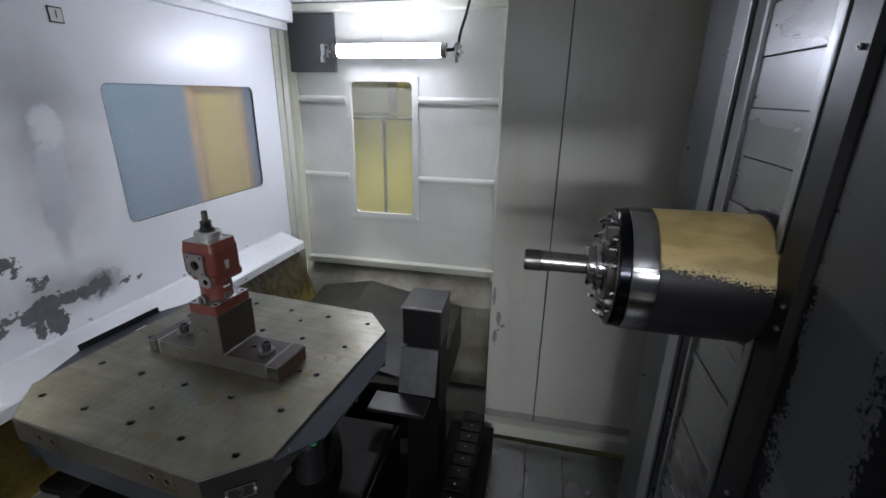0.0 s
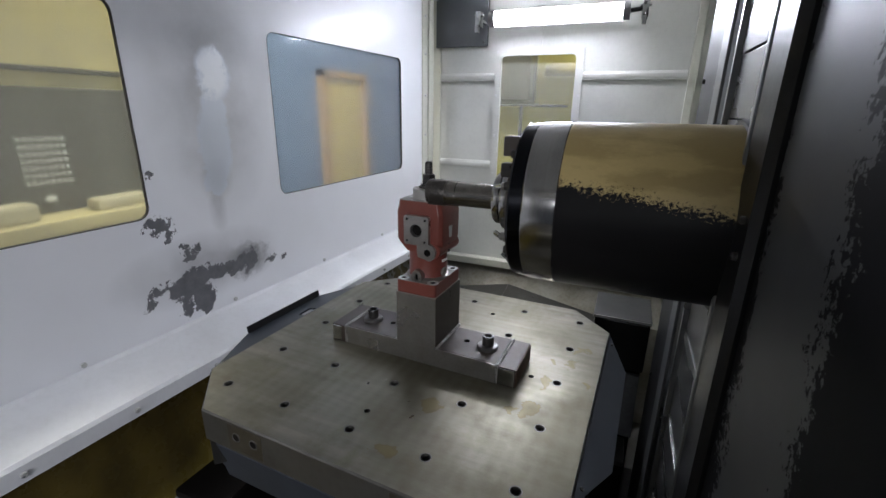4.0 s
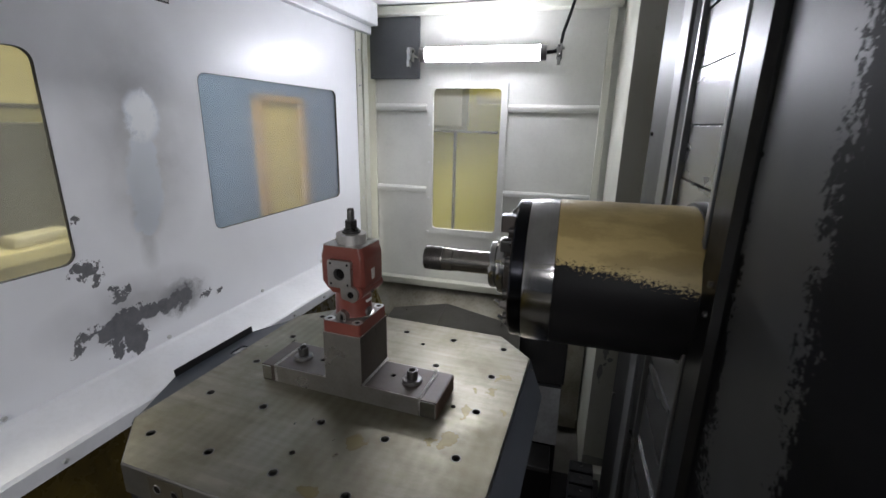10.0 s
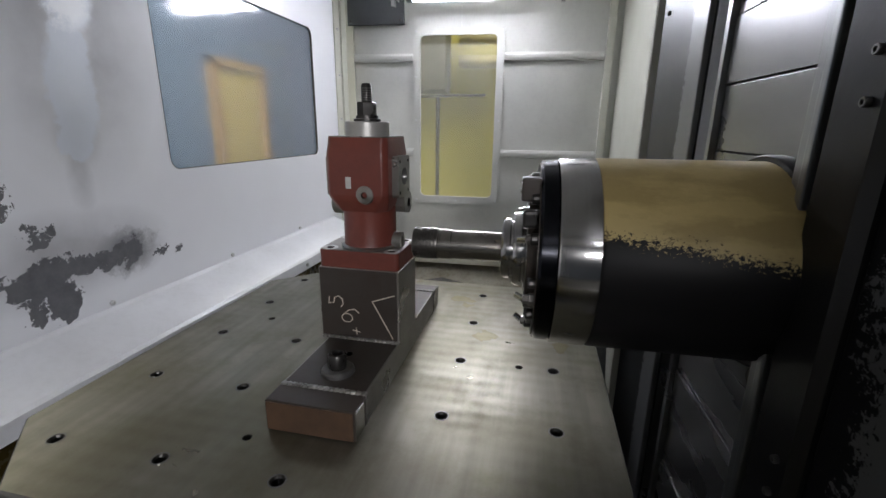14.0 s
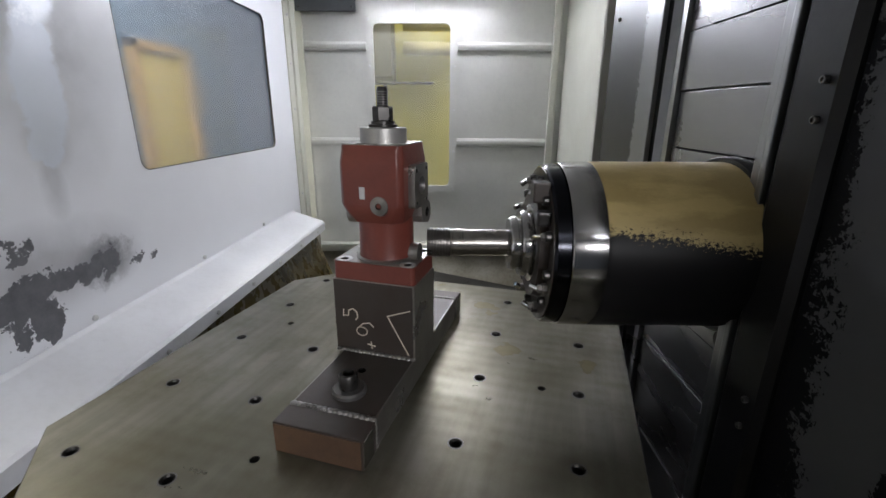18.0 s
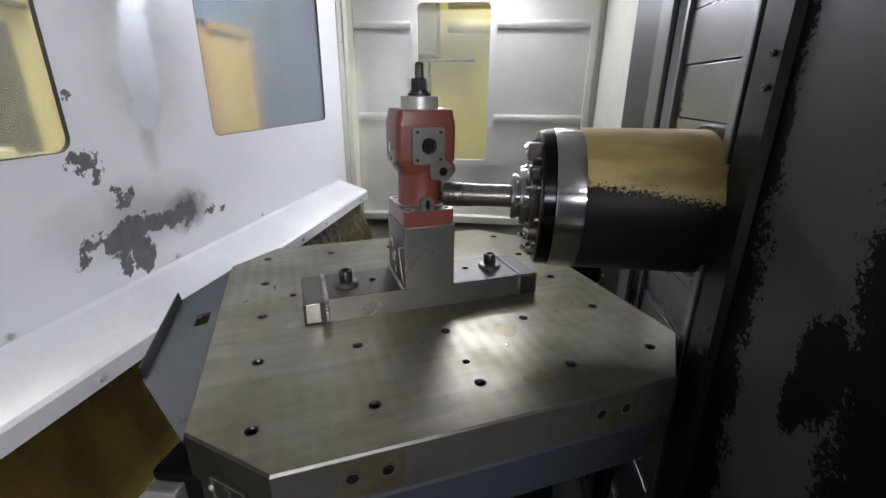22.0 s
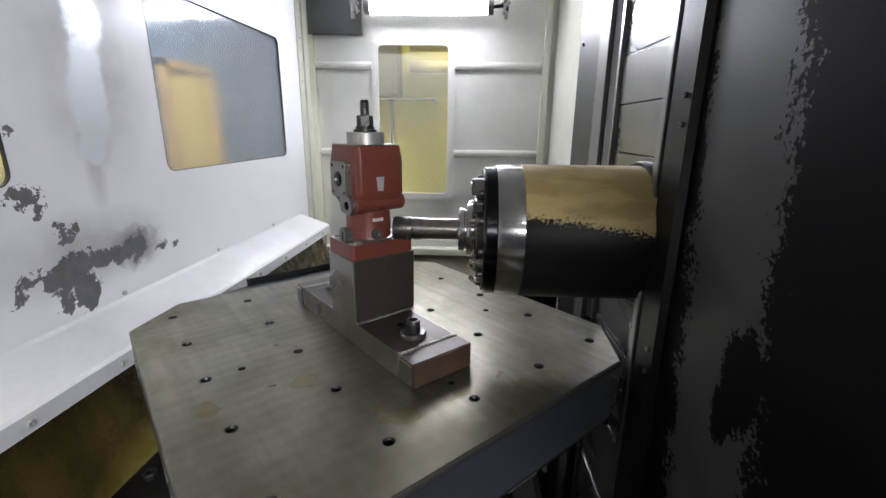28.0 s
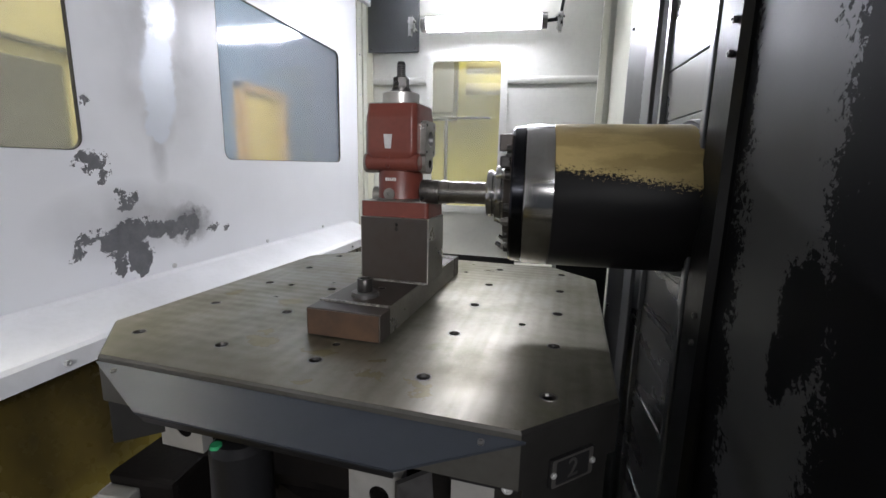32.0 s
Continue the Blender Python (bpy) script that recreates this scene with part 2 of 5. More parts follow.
def pallet_steel():
    m, nt, b = nodes_of("machined pallet steel")
    xyz = local_yz(nt)
    lines = noise_of(nt, 26, 4, (0.12, 1.9, 1))
    big, mid, fine = noise_of(nt, 4.5, 5), noise_of(nt, 22, 6, rough=0.65), noise_of(nt, 260, 2)
    zone = ramp(nt, noise_of(nt, 3.1, 3), 0.36, 0.62)
    # milling passes, about 21 mm wide, across one another
    wave = []
    for axis, pitch in ((0, 0.0215), (1, 0.0195)):
        s = math_node(nt, "ADD", math_node(nt, "MULTIPLY", xyz[axis], 2 * math.pi / pitch), math_node(nt, "MULTIPLY", mid, 1.6))
        wave.append(math_node(nt, "MULTIPLY", math_node(nt, "ADD", math_node(nt, "SINE", s), 1.0), 0.5))
    other = ramp(nt, noise_of(nt, 2.3, 2), 0.44, 0.58)
    passes = math_node(nt, "ADD", math_node(nt, "MULTIPLY", wave[0], other), math_node(nt, "MULTIPLY", wave[1], math_node(nt, "SUBTRACT", 1.0, other)))
    passes = math_node(nt, "MULTIPLY", passes, zone)
    col = mix_col(nt, ramp(nt, lines, 0.35, 0.68), (0.237, 0.224, 0.182), (0.159, 0.149, 0.117))
    col = mix_col(nt, math_node(nt, "MULTIPLY", passes, 0.34), col, (0.284, 0.275, 0.237))
    blot = noise_of(nt, 10, 7, rough=0.7)
    col = mix_col(nt, math_node(nt, "MULTIPLY", ramp(nt, blot, 0.46, 0.66), 0.6), col, (0.107, 0.093, 0.053))
    col = mix_col(nt, math_node(nt, "MULTIPLY", ramp(nt, noise_of(nt, 13, 6, rough=0.65), 0.56, 0.68), 0.5), col, (0.172, 0.172, 0.099))
    col = mix_col(nt, math_node(nt, "MULTIPLY", ramp(nt, big, 0.38, 0.62), 0.75), col, (0.120, 0.110, 0.071))
    w = math_node(nt, "MULTIPLY", math_node(nt, "SUBTRACT", mid, 0.5), 0.09)
    rings = ellipses(nt, math_node(nt, "ADD", xyz[0], w), math_node(nt, "ADD", xyz[1], w),
                     [(0.282, 0.133, 0.015, 0.010), (0.229, -0.008, 0.009, 0.026), (0.223, -0.088, 0.014, 0.022), (0.263, 0.071, 0.007, 0.019), (0.291, 0.008, 0.007, 0.014), (0.067, -0.266, 0.020, 0.012), (0.081, -0.15, 0.016, 0.021), (0.231, 0.066, 0.008, 0.013), (0.266, 0.127, 0.006, 0.014), (0.19, -0.112, 0.010, 0.012)])
    inside = math_node(nt, "SUBTRACT", 1.0, ramp(nt, rings, 0.9, 1.02), True)
    edge = math_node(nt, "MULTIPLY", inside, ramp(nt, rings, 0.62, 0.86))
    col = mix_col(nt, math_node(nt, "MULTIPLY", inside, 0.8), col, (0.125, 0.100, 0.026))
    col = mix_col(nt, math_node(nt, "MULTIPLY", edge, 0.4), col, (0.085, 0.060, 0.022))
    nt.links.new(col, b.inputs["Base Color"])
    nt.links.new(math_node(nt, "SUBTRACT", 0.72, math_node(nt, "MULTIPLY", inside, 0.4)), b.inputs["Metallic"])
    r = math_node(nt, "ADD", math_node(nt, "MULTIPLY", passes, -0.09), math_node(nt, "MULTIPLY", ramp(nt, blot, 0.35, 0.65), 0.16))
    nt.links.new(math_node(nt, "ADD", r, 0.335), b.inputs["Roughness"])
    b.inputs["Anisotropic"].default_value = 0.4
    h = math_node(nt, "ADD", math_node(nt, "MULTIPLY", lines, 0.5), math_node(nt, "MULTIPLY", fine, 0.15))
    bump_of(nt, b, math_node(nt, "ADD", h, math_node(nt, "MULTIPLY", passes, 0.02)), 0.06, 0.001)
    return m


def turned_steel(name, base, rough):
    """Lathe-turned metal: fine grooves round the x axis, so that highlights stretch along it."""
    m, nt, b = nodes_of(name)
    grooves, wear = noise_of(nt, 9, 3, (140, 1, 1)), noise_of(nt, 30, 5)
    f = math_node(nt, "ADD", math_node(nt, "MULTIPLY", grooves, 0.5), math_node(nt, "MULTIPLY", ramp(nt, wear, 0.4, 0.7), 0.4), True)
    nt.links.new(mix_col(nt, f, base, tuple(c * 0.6 for c in base)), b.inputs["Base Color"])
    nt.links.new(math_node(nt, "ADD", math_node(nt, "MULTIPLY", wear, 0.12), rough - 0.06), b.inputs["Roughness"])
    b.inputs["Metallic"].default_value = 1.0
    b.inputs["Anisotropic"].default_value, b.inputs["Anisotropic Rotation"].default_value = 0.8, 0.25
    t = nt.nodes.new("ShaderNodeTangent")
    t.direction_type, t.axis = "RADIAL", "X"
    nt.links.new(t.outputs[0], b.inputs["Tangent"])
    bump_of(nt, b, grooves, 0.03, 0.0006)
    return m


def near_panel_paint():
    """Dark grey paint, worn to black along the seal and in a wide ragged band."""
    m, nt, b = nodes_of("dark grey paint with ragged black wear")
    xyz = local_yz(nt)
    flake, clump, soft, fine = noise_of(nt, 170, 6, rough=0.72), noise_of(nt, 26, 4), noise_of(nt, 4, 4), noise_of(nt, 140, 3)
    wob = math_node(nt, "ADD", math_node(nt, "MULTIPLY", math_node(nt, "SUBTRACT", flake, 0.5), 0.10), math_node(nt, "MULTIPLY", math_node(nt, "SUBTRACT", clump, 0.5), 0.09))
    y = math_node(nt, "ADD", xyz[1], wob)
    lean = math_node(nt, "MULTIPLY", math_node(nt, "SUBTRACT", xyz[2], 1.2), 0.10)
    seal = math_node(nt, "GREATER_THAN", math_node(nt, "SUBTRACT", y, lean), 0.690)
    band = math_node(nt, "LESS_THAN", math_node(nt, "SUBTRACT", y, lean), 0.560)
    spot = math_node(nt, "LESS_THAN", math_node(nt, "ADD", ellipses(nt, xyz[1], xyz[2], [(0.572, 1.10, 0.030, 0.055), (0.590, 1.06, 0.018, 0.03)]), math_node(nt, "MULTIPLY", wob, 14.0)), 1.0)
    worn = math_node(nt, "MAXIMUM", math_node(nt, "MAXIMUM", seal, band), spot)
    col = mix_col(nt, ramp(nt, soft, 0.3, 0.7), (0.080, 0.081, 0.083), (0.055, 0.056, 0.059))
    nt.links.new(mix_col(nt, worn, col, (0.008, 0.008, 0.009)), b.inputs["Base Color"])
    nt.links.new(math_node(nt, "SUBTRACT", 0.19, math_node(nt, "MULTIPLY", worn, 0.13)), b.inputs["Specular IOR Level"])
    nt.links.new(math_node(nt, "ADD", math_node(nt, "MULTIPLY", soft, 0.2), math_node(nt, "ADD", 0.34, math_node(nt, "MULTIPLY", worn, 0.12))), b.inputs["Roughness"])
    bump_of(nt, b, math_node(nt, "SUBTRACT", math_node(nt, "MULTIPLY", fine, 0.2), worn), 0.2, 0.0006)
    return m


def jut_paint():
    """Grey-cream panel paint, greasy in places, scraped to grey near its left edge and along the foot."""
    m, nt, b = nodes_of("grey panel paint with scrapes")
    xyz = local_yz(nt)
    big, mid, fine, streak = noise_of(nt, 2.6, 4), noise_of(nt, 24, 5), noise_of(nt, 150, 3), noise_of(nt, 9, 4, (1, 1, 0.15))
    col = mix_col(nt, math_node(nt, "MULTIPLY", ramp(nt, big, 0.3, 0.7), 0.5), (0.585, 0.575, 0.515), (0.43, 0.42, 0.355))
    col = mix_col(nt, math_node(nt, "MULTIPLY", ramp(nt, streak, 0.52, 0.72), 0.3), col, (0.40, 0.36, 0.24))
    wob = math_node(nt, "SUBTRACT", mid, 0.5)
    d = math_node(nt, "ADD", ellipses(nt, xyz[0], xyz[2], [(-0.238, 0.845, 0.007, 0.045), (-0.216, 0.735, 0.012, 0.045), (-0.228, 0.66, 0.008, 0.04), (-0.20, 0.715, 0.012, 0.012)]), math_node(nt, "MULTIPLY", wob, 2.6))
    scrape = math_node(nt, "LESS_THAN", d, 1.0)
    foot = math_node(nt, "LESS_THAN", math_node(nt, "ADD", xyz[2], math_node(nt, "MULTIPLY", wob, 0.022)), 0.300)
    col = mix_col(nt, math_node(nt, "MULTIPLY", scrape, 0.8), col, (0.17, 0.17, 0.165))
    nt.links.new(mix_col(nt, math_node(nt, "MULTIPLY", foot, 0.75), col, (0.19, 0.185, 0.175)), b.inputs["Base Color"])
    nt.links.new(math_node(nt, "ADD", math_node(nt, "MULTIPLY", mid, 0.16), 0.22), b.inputs["Roughness"])
    bump_of(nt, b, math_node(nt, "ADD", math_node(nt, "MULTIPLY", fine, 0.2), big), 0.05)
    return m


def gutter_sheet():
    """Brown oil film with drips, ledge shade coloured in above yellow; a pale patch."""
    m, nt, b = nodes_of("oily yellow gutter sheet")
    xyz = local_yz(nt)
    drip, big, mid = noise_of(nt, 16, 4, (1, 1, 0.12)), noise_of(nt, 3.2, 4), noise_of(nt, 30, 5)
    oil = mix_col(nt, ramp(nt, drip, 0.35, 0.7), (0.075, 0.054, 0.014), (0.028, 0.021, 0.008))
    oil = mix_col(nt, math_node(nt, "MULTIPLY", ramp(nt, big, 0.45, 0.7), 0.6), oil, (0.125, 0.090, 0.020))
    low = math_node(nt, "ADD", xyz[2], math_node(nt, "MULTIPLY", math_node(nt, "SUBTRACT", big, 0.5), 0.22))
    # yellow paint below; the ledge's shade is put into the darker colour above
    lit_low = math_node(nt, "SUBTRACT", 1.0, ramp(nt, low, 0.68, 0.74), True)
    col = mix_col(nt, math_node(nt, "MULTIPLY", lit_low, 0.85), oil, (0.21, 0.165, 0.034))
    d = math_node(nt, "ADD", ellipses(nt, xyz[1], xyz[2], [(0.66, 0.655, 0.12, 0.035), (0.73, 0.672, 0.05, 0.025), (0.55, 0.63, 0.10, 0.04)]), math_node(nt, "MULTIPLY", math_node(nt, "SUBTRACT", mid, 0.5), 0.7))
    pale = math_node(nt, "LESS_THAN", d, 1.0)
    nt.links.new(mix_col(nt, pale, col, (0.42, 0.40, 0.42)), b.inputs["Base Color"])
    nt.links.new(math_node(nt, "ADD", math_node(nt, "MULTIPLY", mid, 0.25), 0.15), b.inputs["Roughness"])
    bump_of(nt, b, drip, 0.12)
    return m


def glass_mat(name, tint, rough):
    m, nt, b = nodes_of(name)
    n = noise_of(nt, 9, 5)
    b.inputs["Base Color"].default_value = (*tint, 1)
    b.inputs["Transmission Weight"].default_value = 0.9
    b.inputs["IOR"].default_value = 1.35
    nt.links.new(math_node(nt, "ADD", math_node(nt, "MULTIPLY", ramp(nt, n, 0.3, 0.8), rough), rough * 0.5), b.inputs["Roughness"])
    return m


def glow(name, color, strength):
    m, nt, b = nodes_of(name)
    b.inputs["Base Color"].default_value = (*color, 1)
    b.inputs["Emission Color"].default_value = (*color, 1)
    b.inputs["Emission Strength"].default_value = strength
    return m


M = {
    "left": left_wall_paint(),
    "white": surface("white sheet metal", (0.80, 0.81, 0.83), (0.52, 0.52, 0.52), 0.36, big=5, amount=0.35, bump=0.05),
    "back": surface("cream grey wall paint", (0.60, 0.60, 0.555), (0.43, 0.43, 0.40), 0.38, big=5, amount=0.45, bump=0.06),
    "jut": jut_paint(),
    "cream": surface("cream paint", (0.60, 0.60, 0.52), (0.46, 0.46, 0.38), 0.4, amount=0.4),
    "ceil": surface("white ceiling paint", (0.80, 0.80, 0.78), (0.66, 0.65, 0.60), 0.5, amount=0.35),
    "black": surface("black coated metal", (0.011, 0.011, 0.012), (0.020, 0.019, 0.018), 0.34, amount=0.6, gloss=0.3),
    "blackrough": surface("oily black steel", (0.005, 0.0045, 0.0045), (0.011, 0.009, 0.008), 0.5, amount=0.7, bump=0.2, gloss=0.1),
    "slate": surface("blue grey painted steel", (0.036, 0.042, 0.053), (0.026, 0.031, 0.039), 0.46, big=8, amount=0.5, bump=0.05),
    "darkpanel": surface("dark grey board", (0.085, 0.09, 0.095), (0.06, 0.06, 0.065), 0.5, amount=0.5),
    "guard": surface("grey guard sheet", (0.040, 0.038, 0.033), (0.022, 0.020, 0.016), 0.42, big=6, amount=0.8, gloss=0.3),
    "alu": surface("aluminium profile", (0.33, 0.335, 0.34), (0.17, 0.17, 0.17), 0.30, 0.9, big=8, amount=0.4, stretch=(1, 1, 0.15)),
    "slat": surface("brushed slat steel", (0.31, 0.31, 0.315), (0.21, 0.21, 0.21), 0.28, 0.85, big=7, amount=0.3, stretch=(1, 0.3, 1)),
    "steel": surface("turned bright steel", (0.55, 0.55, 0.54), (0.38, 0.38, 0.37), 0.15, 1.0, big=10, amount=0.4, bump=0.03),
    "dullsteel": surface("dull milled steel", (0.33, 0.315, 0.295), (0.20, 0.185, 0.165), 0.30, 0.85, big=14, fine=180, amount=0.6, bump=0.06),
    "darksteel": surface("dark mill scale", (0.058, 0.050, 0.044), (0.050, 0.034, 0.025), 0.40, 0.3, big=12, amount=0.7, bump=0.12),
    "rust": surface("saw cut rusty steel", (0.135, 0.078, 0.046), (0.075, 0.048, 0.034), 0.5, 0.35, big=16, amount=0.9, bump=0.15),
    "weld": surface("weld bead", (0.36, 0.35, 0.33), (0.12, 0.11, 0.10), 0.34, 0.8, big=60, fine=240, amount=0.9, bump=0.5),
    "red": surface("red oxide primer", (0.168, 0.044, 0.031), (0.098, 0.029, 0.022), 0.36, big=14, fine=140, amount=0.6, bump=0.16),
    "bolt": surface("blackened bolt steel", (0.045, 0.043, 0.041), (0.10, 0.095, 0.09), 0.30, 0.7, big=40, amount=0.7),
    "washer": surface("worn grey washer", (0.17, 0.165, 0.16), (0.10, 0.095, 0.09), 0.34, 0.7, big=40, amount=0.7),
    "hole": surface("dark bore", (0.05, 0.048, 0.045), (0.02, 0.018, 0.016), 0.35, 0.6, amount=0.6),
    "barsteel": surface("browned bar steel", (0.42, 0.40, 0.37), (0.20, 0.18, 0.16), 0.24, 1.0, big=25, amount=0.7, bump=0.05),
    "dirtycream": surface("dirty cream paint", (0.29, 0.275, 0.225), (0.13, 0.11, 0.07), 0.4, big=6, amount=0.9),
    "screwhead": surface("zinc plated screw head", (0.66, 0.66, 0.65), (0.4, 0.4, 0.39), 0.38, 0.55, big=60, amount=0.5),
    "tipsteel": surface("darkened bar tip", (0.16, 0.15, 0.14), (0.07, 0.062, 0.055), 0.3, 0.9, big=30, amount=0.8, bump=0.1),
    "barebracket": surface("bare light steel", (0.47, 0.46, 0.435), (0.33, 0.32, 0.30), 0.36, 0.55, big=20, amount=0.5),
    "chalk": surface("chalk", (0.62, 0.56, 0.46), (0.30, 0.26, 0.2), 0.8, big=200, amount=0.9),
    "green": surface("green plastic", (0.03, 0.30, 0.12), rough=0.4),
    "plate": surface("white number plate", (0.72, 0.72, 0.70), (0.5, 0.5, 0.48), 0.4, amount=0.4),
    "ink": surface("black ink", (0.02, 0.02, 0.02), rough=0.5),
    "turned": turned_steel("turned ring steel", (0.52, 0.51, 0.50), 0.18),
    "turnedblack": turned_steel("turned blackened steel", (0.030, 0.031, 0.036), 0.24),
    "gutter": gutter_sheet(),
    "apron": surface("worn grey apron paint", (0.125, 0.128, 0.132), (0.03, 0.03, 0.03), 0.36, big=9, amount=0.8),
    "spindle": spindle_paint(),
    "pallet": pallet_steel(),
    "oilpatch": surface("oil stained steel", (0.075, 0.064, 0.042), (0.13, 0.118, 0.09), 0.4, 0.5, big=40, amount=0.8, bump=0.06),
    "cornersteel": surface("oil blackened steel", (0.030, 0.029, 0.027), (0.014, 0.013, 0.012), 0.36, 0.3, big=9, amount=0.7, bump=0.06),
    "palletside": surface("pallet side steel", (0.16, 0.155, 0.142), (0.09, 0.083, 0.068), 0.34, 0.7, big=9, amount=0.6, bump=0.06),
    "peelright": near_panel_paint(),
    "peelfar": peeled("dark paint with ragged pale edge", (0.024, 0.0245, 0.026), (0.25, 0.255, 0.26), [(1.05, 1.30, 0.085, 6.0)], 0.4, 0.1, 120, 0.10, 0.5, 0.34),
    "rubber": surface("black rubber", (0.007, 0.007, 0.007), rough=0.55, gloss=0.15),
    "glass": glass_mat("hazy polycarbonate", (0.84, 0.88, 0.96), 0.10),
    "glass2": glass_mat("clear oily glass", (0.95, 0.95, 0.84), 0.09),
    "tube": glow("fluorescent tube", (0.93, 0.94, 1.05), 78.0),
    # for the added lamp by the operator door
    "tubefill": glow("dim added fill tube", (0.93, 0.94, 1.05), 29.0),
    "bluewall": surface("blue hall wall", (0.13, 0.190, 0.255), (0.10, 0.13, 0.19), 0.6),
    "orange": surface("orange door frame", (0.44, 0.26, 0.06), rough=0.5),
    "yellowdoor": surface("yellow hall door", (0.62, 0.46, 0.08), (0.5, 0.36, 0.06), 0.5),
    "yellowwall": surface("yellow hall wall", (0.66, 0.60, 0.16), (0.56, 0.50, 0.14), 0.6, amount=0.3),
    "machine": surface("beige machine paint", (0.52, 0.45, 0.21), (0.28, 0.25, 0.15), 0.5),
    "palecast": surface("pale primed casting", (0.46, 0.42, 0.27), (0.30, 0.27, 0.16), 0.5),
    "darkmachine": surface("dark machine front", (0.055, 0.05, 0.036), rough=0.5),
    "hallgrey": surface("grey hall duct", (0.11, 0.105, 0.09), rough=0.5),
    "concrete": surface("oily concrete floor", (0.12, 0.115, 0.10), (0.05, 0.045, 0.035), 0.5),
}

# ---- mesh helpers ----


def part(name, bm, material, parent=None, label="", smooth=False):
    me = bpy.data.meshes.new(name)
    bmesh.ops.recalc_face_normals(bm, faces=bm.faces)
    bm.to_mesh(me)
    bm.free()
    me.materials.append(M[material])
    if smooth:
        me.polygons.foreach_set("use_smooth", [True] * len(me.polygons))
        me.set_sharp_from_angle(angle=radians(35))
    ob = new(name, me)
    ob.parent = parent
    if label:
        ob["label"] = label
    return ob


def thing(name, label, category, group=""):
    return tagged(new(name), label, category, group)


def put_box(bm, lo, hi, bevel=0.0):
    r = bmesh.ops.create_cube(bm, size=1)["verts"]
    for v in r:
        v.co = Vector([lo[i] + (v.co[i] + 0.5) * (hi[i] - lo[i]) for i in range(3)])
    if bevel:
        edges = list({e for v in r for e in v.link_edges})
        bmesh.ops.bevel(bm, geom=edges, offset=bevel, segments=2, profile=0.6, affect="EDGES")
    return bm


def box(lo, hi, bevel=0.0):
    return put_box(bmesh.new(), lo, hi, bevel)


AXIS = {"x": Matrix(((0, 0, 1, 0), (1, 0, 0, 0), (0, 1, 0, 0), (0, 0, 0, 1))), "y": Matrix(((1, 0, 0, 0), (0, 0, -1, 0), (0, 1, 0, 0), (0, 0, 0, 1))), "z": Matrix.Identity(4)}


def lathe(profile, at=(0, 0, 0), axis="z", n=32, caps=True):
    """A turned body from (radius, height) pairs along the axis."""
    bm, rings = bmesh.new(), []
    for r, h in profile:
        rings.append([bm.verts.new((r * math.cos(2 * math.pi * i / n), r * math.sin(2 * math.pi * i / n), h)) for i in range(n)] if r > 1e-6 else [bm.verts.new((0, 0, h))])
    for a, b in zip(rings, rings[1:]):
        for i in range(n):
            q = [a[i % len(a)], a[(i + 1) % len(a)], b[(i + 1) % len(b)], b[i % len(b)]]
            q = [v for k, v in enumerate(q) if v not in q[:k]]
            if len(q) > 2:
                bm.faces.new(q)
    closed = caps and len(rings[-1]) > 2
    for ring in (rings[0], rings[-1]):
        if len(ring) > 2 and closed:
            bm.faces.new(ring)
    bm.transform(Matrix.Translation(at) @ AXIS[axis])
    return bm


def circle(cx, cy, r, n=12):
    return [(cx + r * math.cos(2 * math.pi * i / n), cy + r * math.sin(2 * math.pi * i / n)) for i in range(n)]


def rounded(x0, y0, x1, y1, r, n=5):
    out = []
    for cx, cy, a in ((x1 - r, y1 - r, 0), (x0 + r, y1 - r, 90), (x0 + r, y0 + r, 180), (x1 - r, y0 + r, 270)):
        out += [(cx + r * math.cos(radians(a + 90 * i / n)), cy + r * math.sin(radians(a + 90 * i / n))) for i in range(n + 1)]
    return out


def sheet(outer, holes=(), thick=0.01, m=Matrix.Identity(4)):
    """A plate in the x-y plane with holes through it, its top at z = 0."""
    bm, edges = bmesh.new(), []
    for loop in (outer, *holes):
        vs = [bm.verts.new((x, y, 0)) for x, y in loop]
        edges += [bm.edges.new((vs[i], vs[(i + 1) % len(vs)])) for i in range(len(vs))]
    bmesh.ops.triangle_fill(bm, use_beauty=True, use_dissolve=False, edges=edges)
    faces = list(bm.faces)
    for f in faces:
        if f.normal.z < 0:
            f.normal_flip()
    ext = bmesh.ops.extrude_face_region(bm, geom=faces, use_keep_orig=True)
    for v in ext["geom"]:
        if isinstance(v, bmesh.types.BMVert):
            v.co.z -= thick
    bm.transform(m)
    return bm


def rect(x0, y0, x1, y1):
    return [(x0, y0), (x1, y0), (x1, y1), (x0, y1)]


def extrude_profile(points, a0, a1, axis):
    """A closed profile drawn out along x or y. Points are (y, z) for x and (x, z) for y."""
    bm = bmesh.new()
    rows = []
    for a in (a0, a1):
        rows.append([bm.verts.new((a, p, q) if axis == "x" else (p, a, q)) for p, q in points])
    n = len(points)
    for i in range(n):
        bm.faces.new((rows[0][i], rows[0][(i + 1) % n], rows[1][(i + 1) % n], rows[1][i]))
    bm.faces.new(rows[0])
    bm.faces.new(rows[1])
    return bm


def rod(a, b, r, n=10):
    a, b = Vector(a), Vector(b)
    bm = lathe([(r, 0), (r, (b - a).length)], n=n)
    bm.transform(Matrix.Translation(a) @ (b - a).to_track_quat("Z", "Y").to_matrix().to_4x4())
    return bm


def joined(*bms):
    out = bmesh.new()
    for b in bms:
        me = bpy.data.meshes.new("tmp")
        b.to_mesh(me)
        b.free()
        out.from_mesh(me)
        bpy.data.meshes.remove(me)
    return out


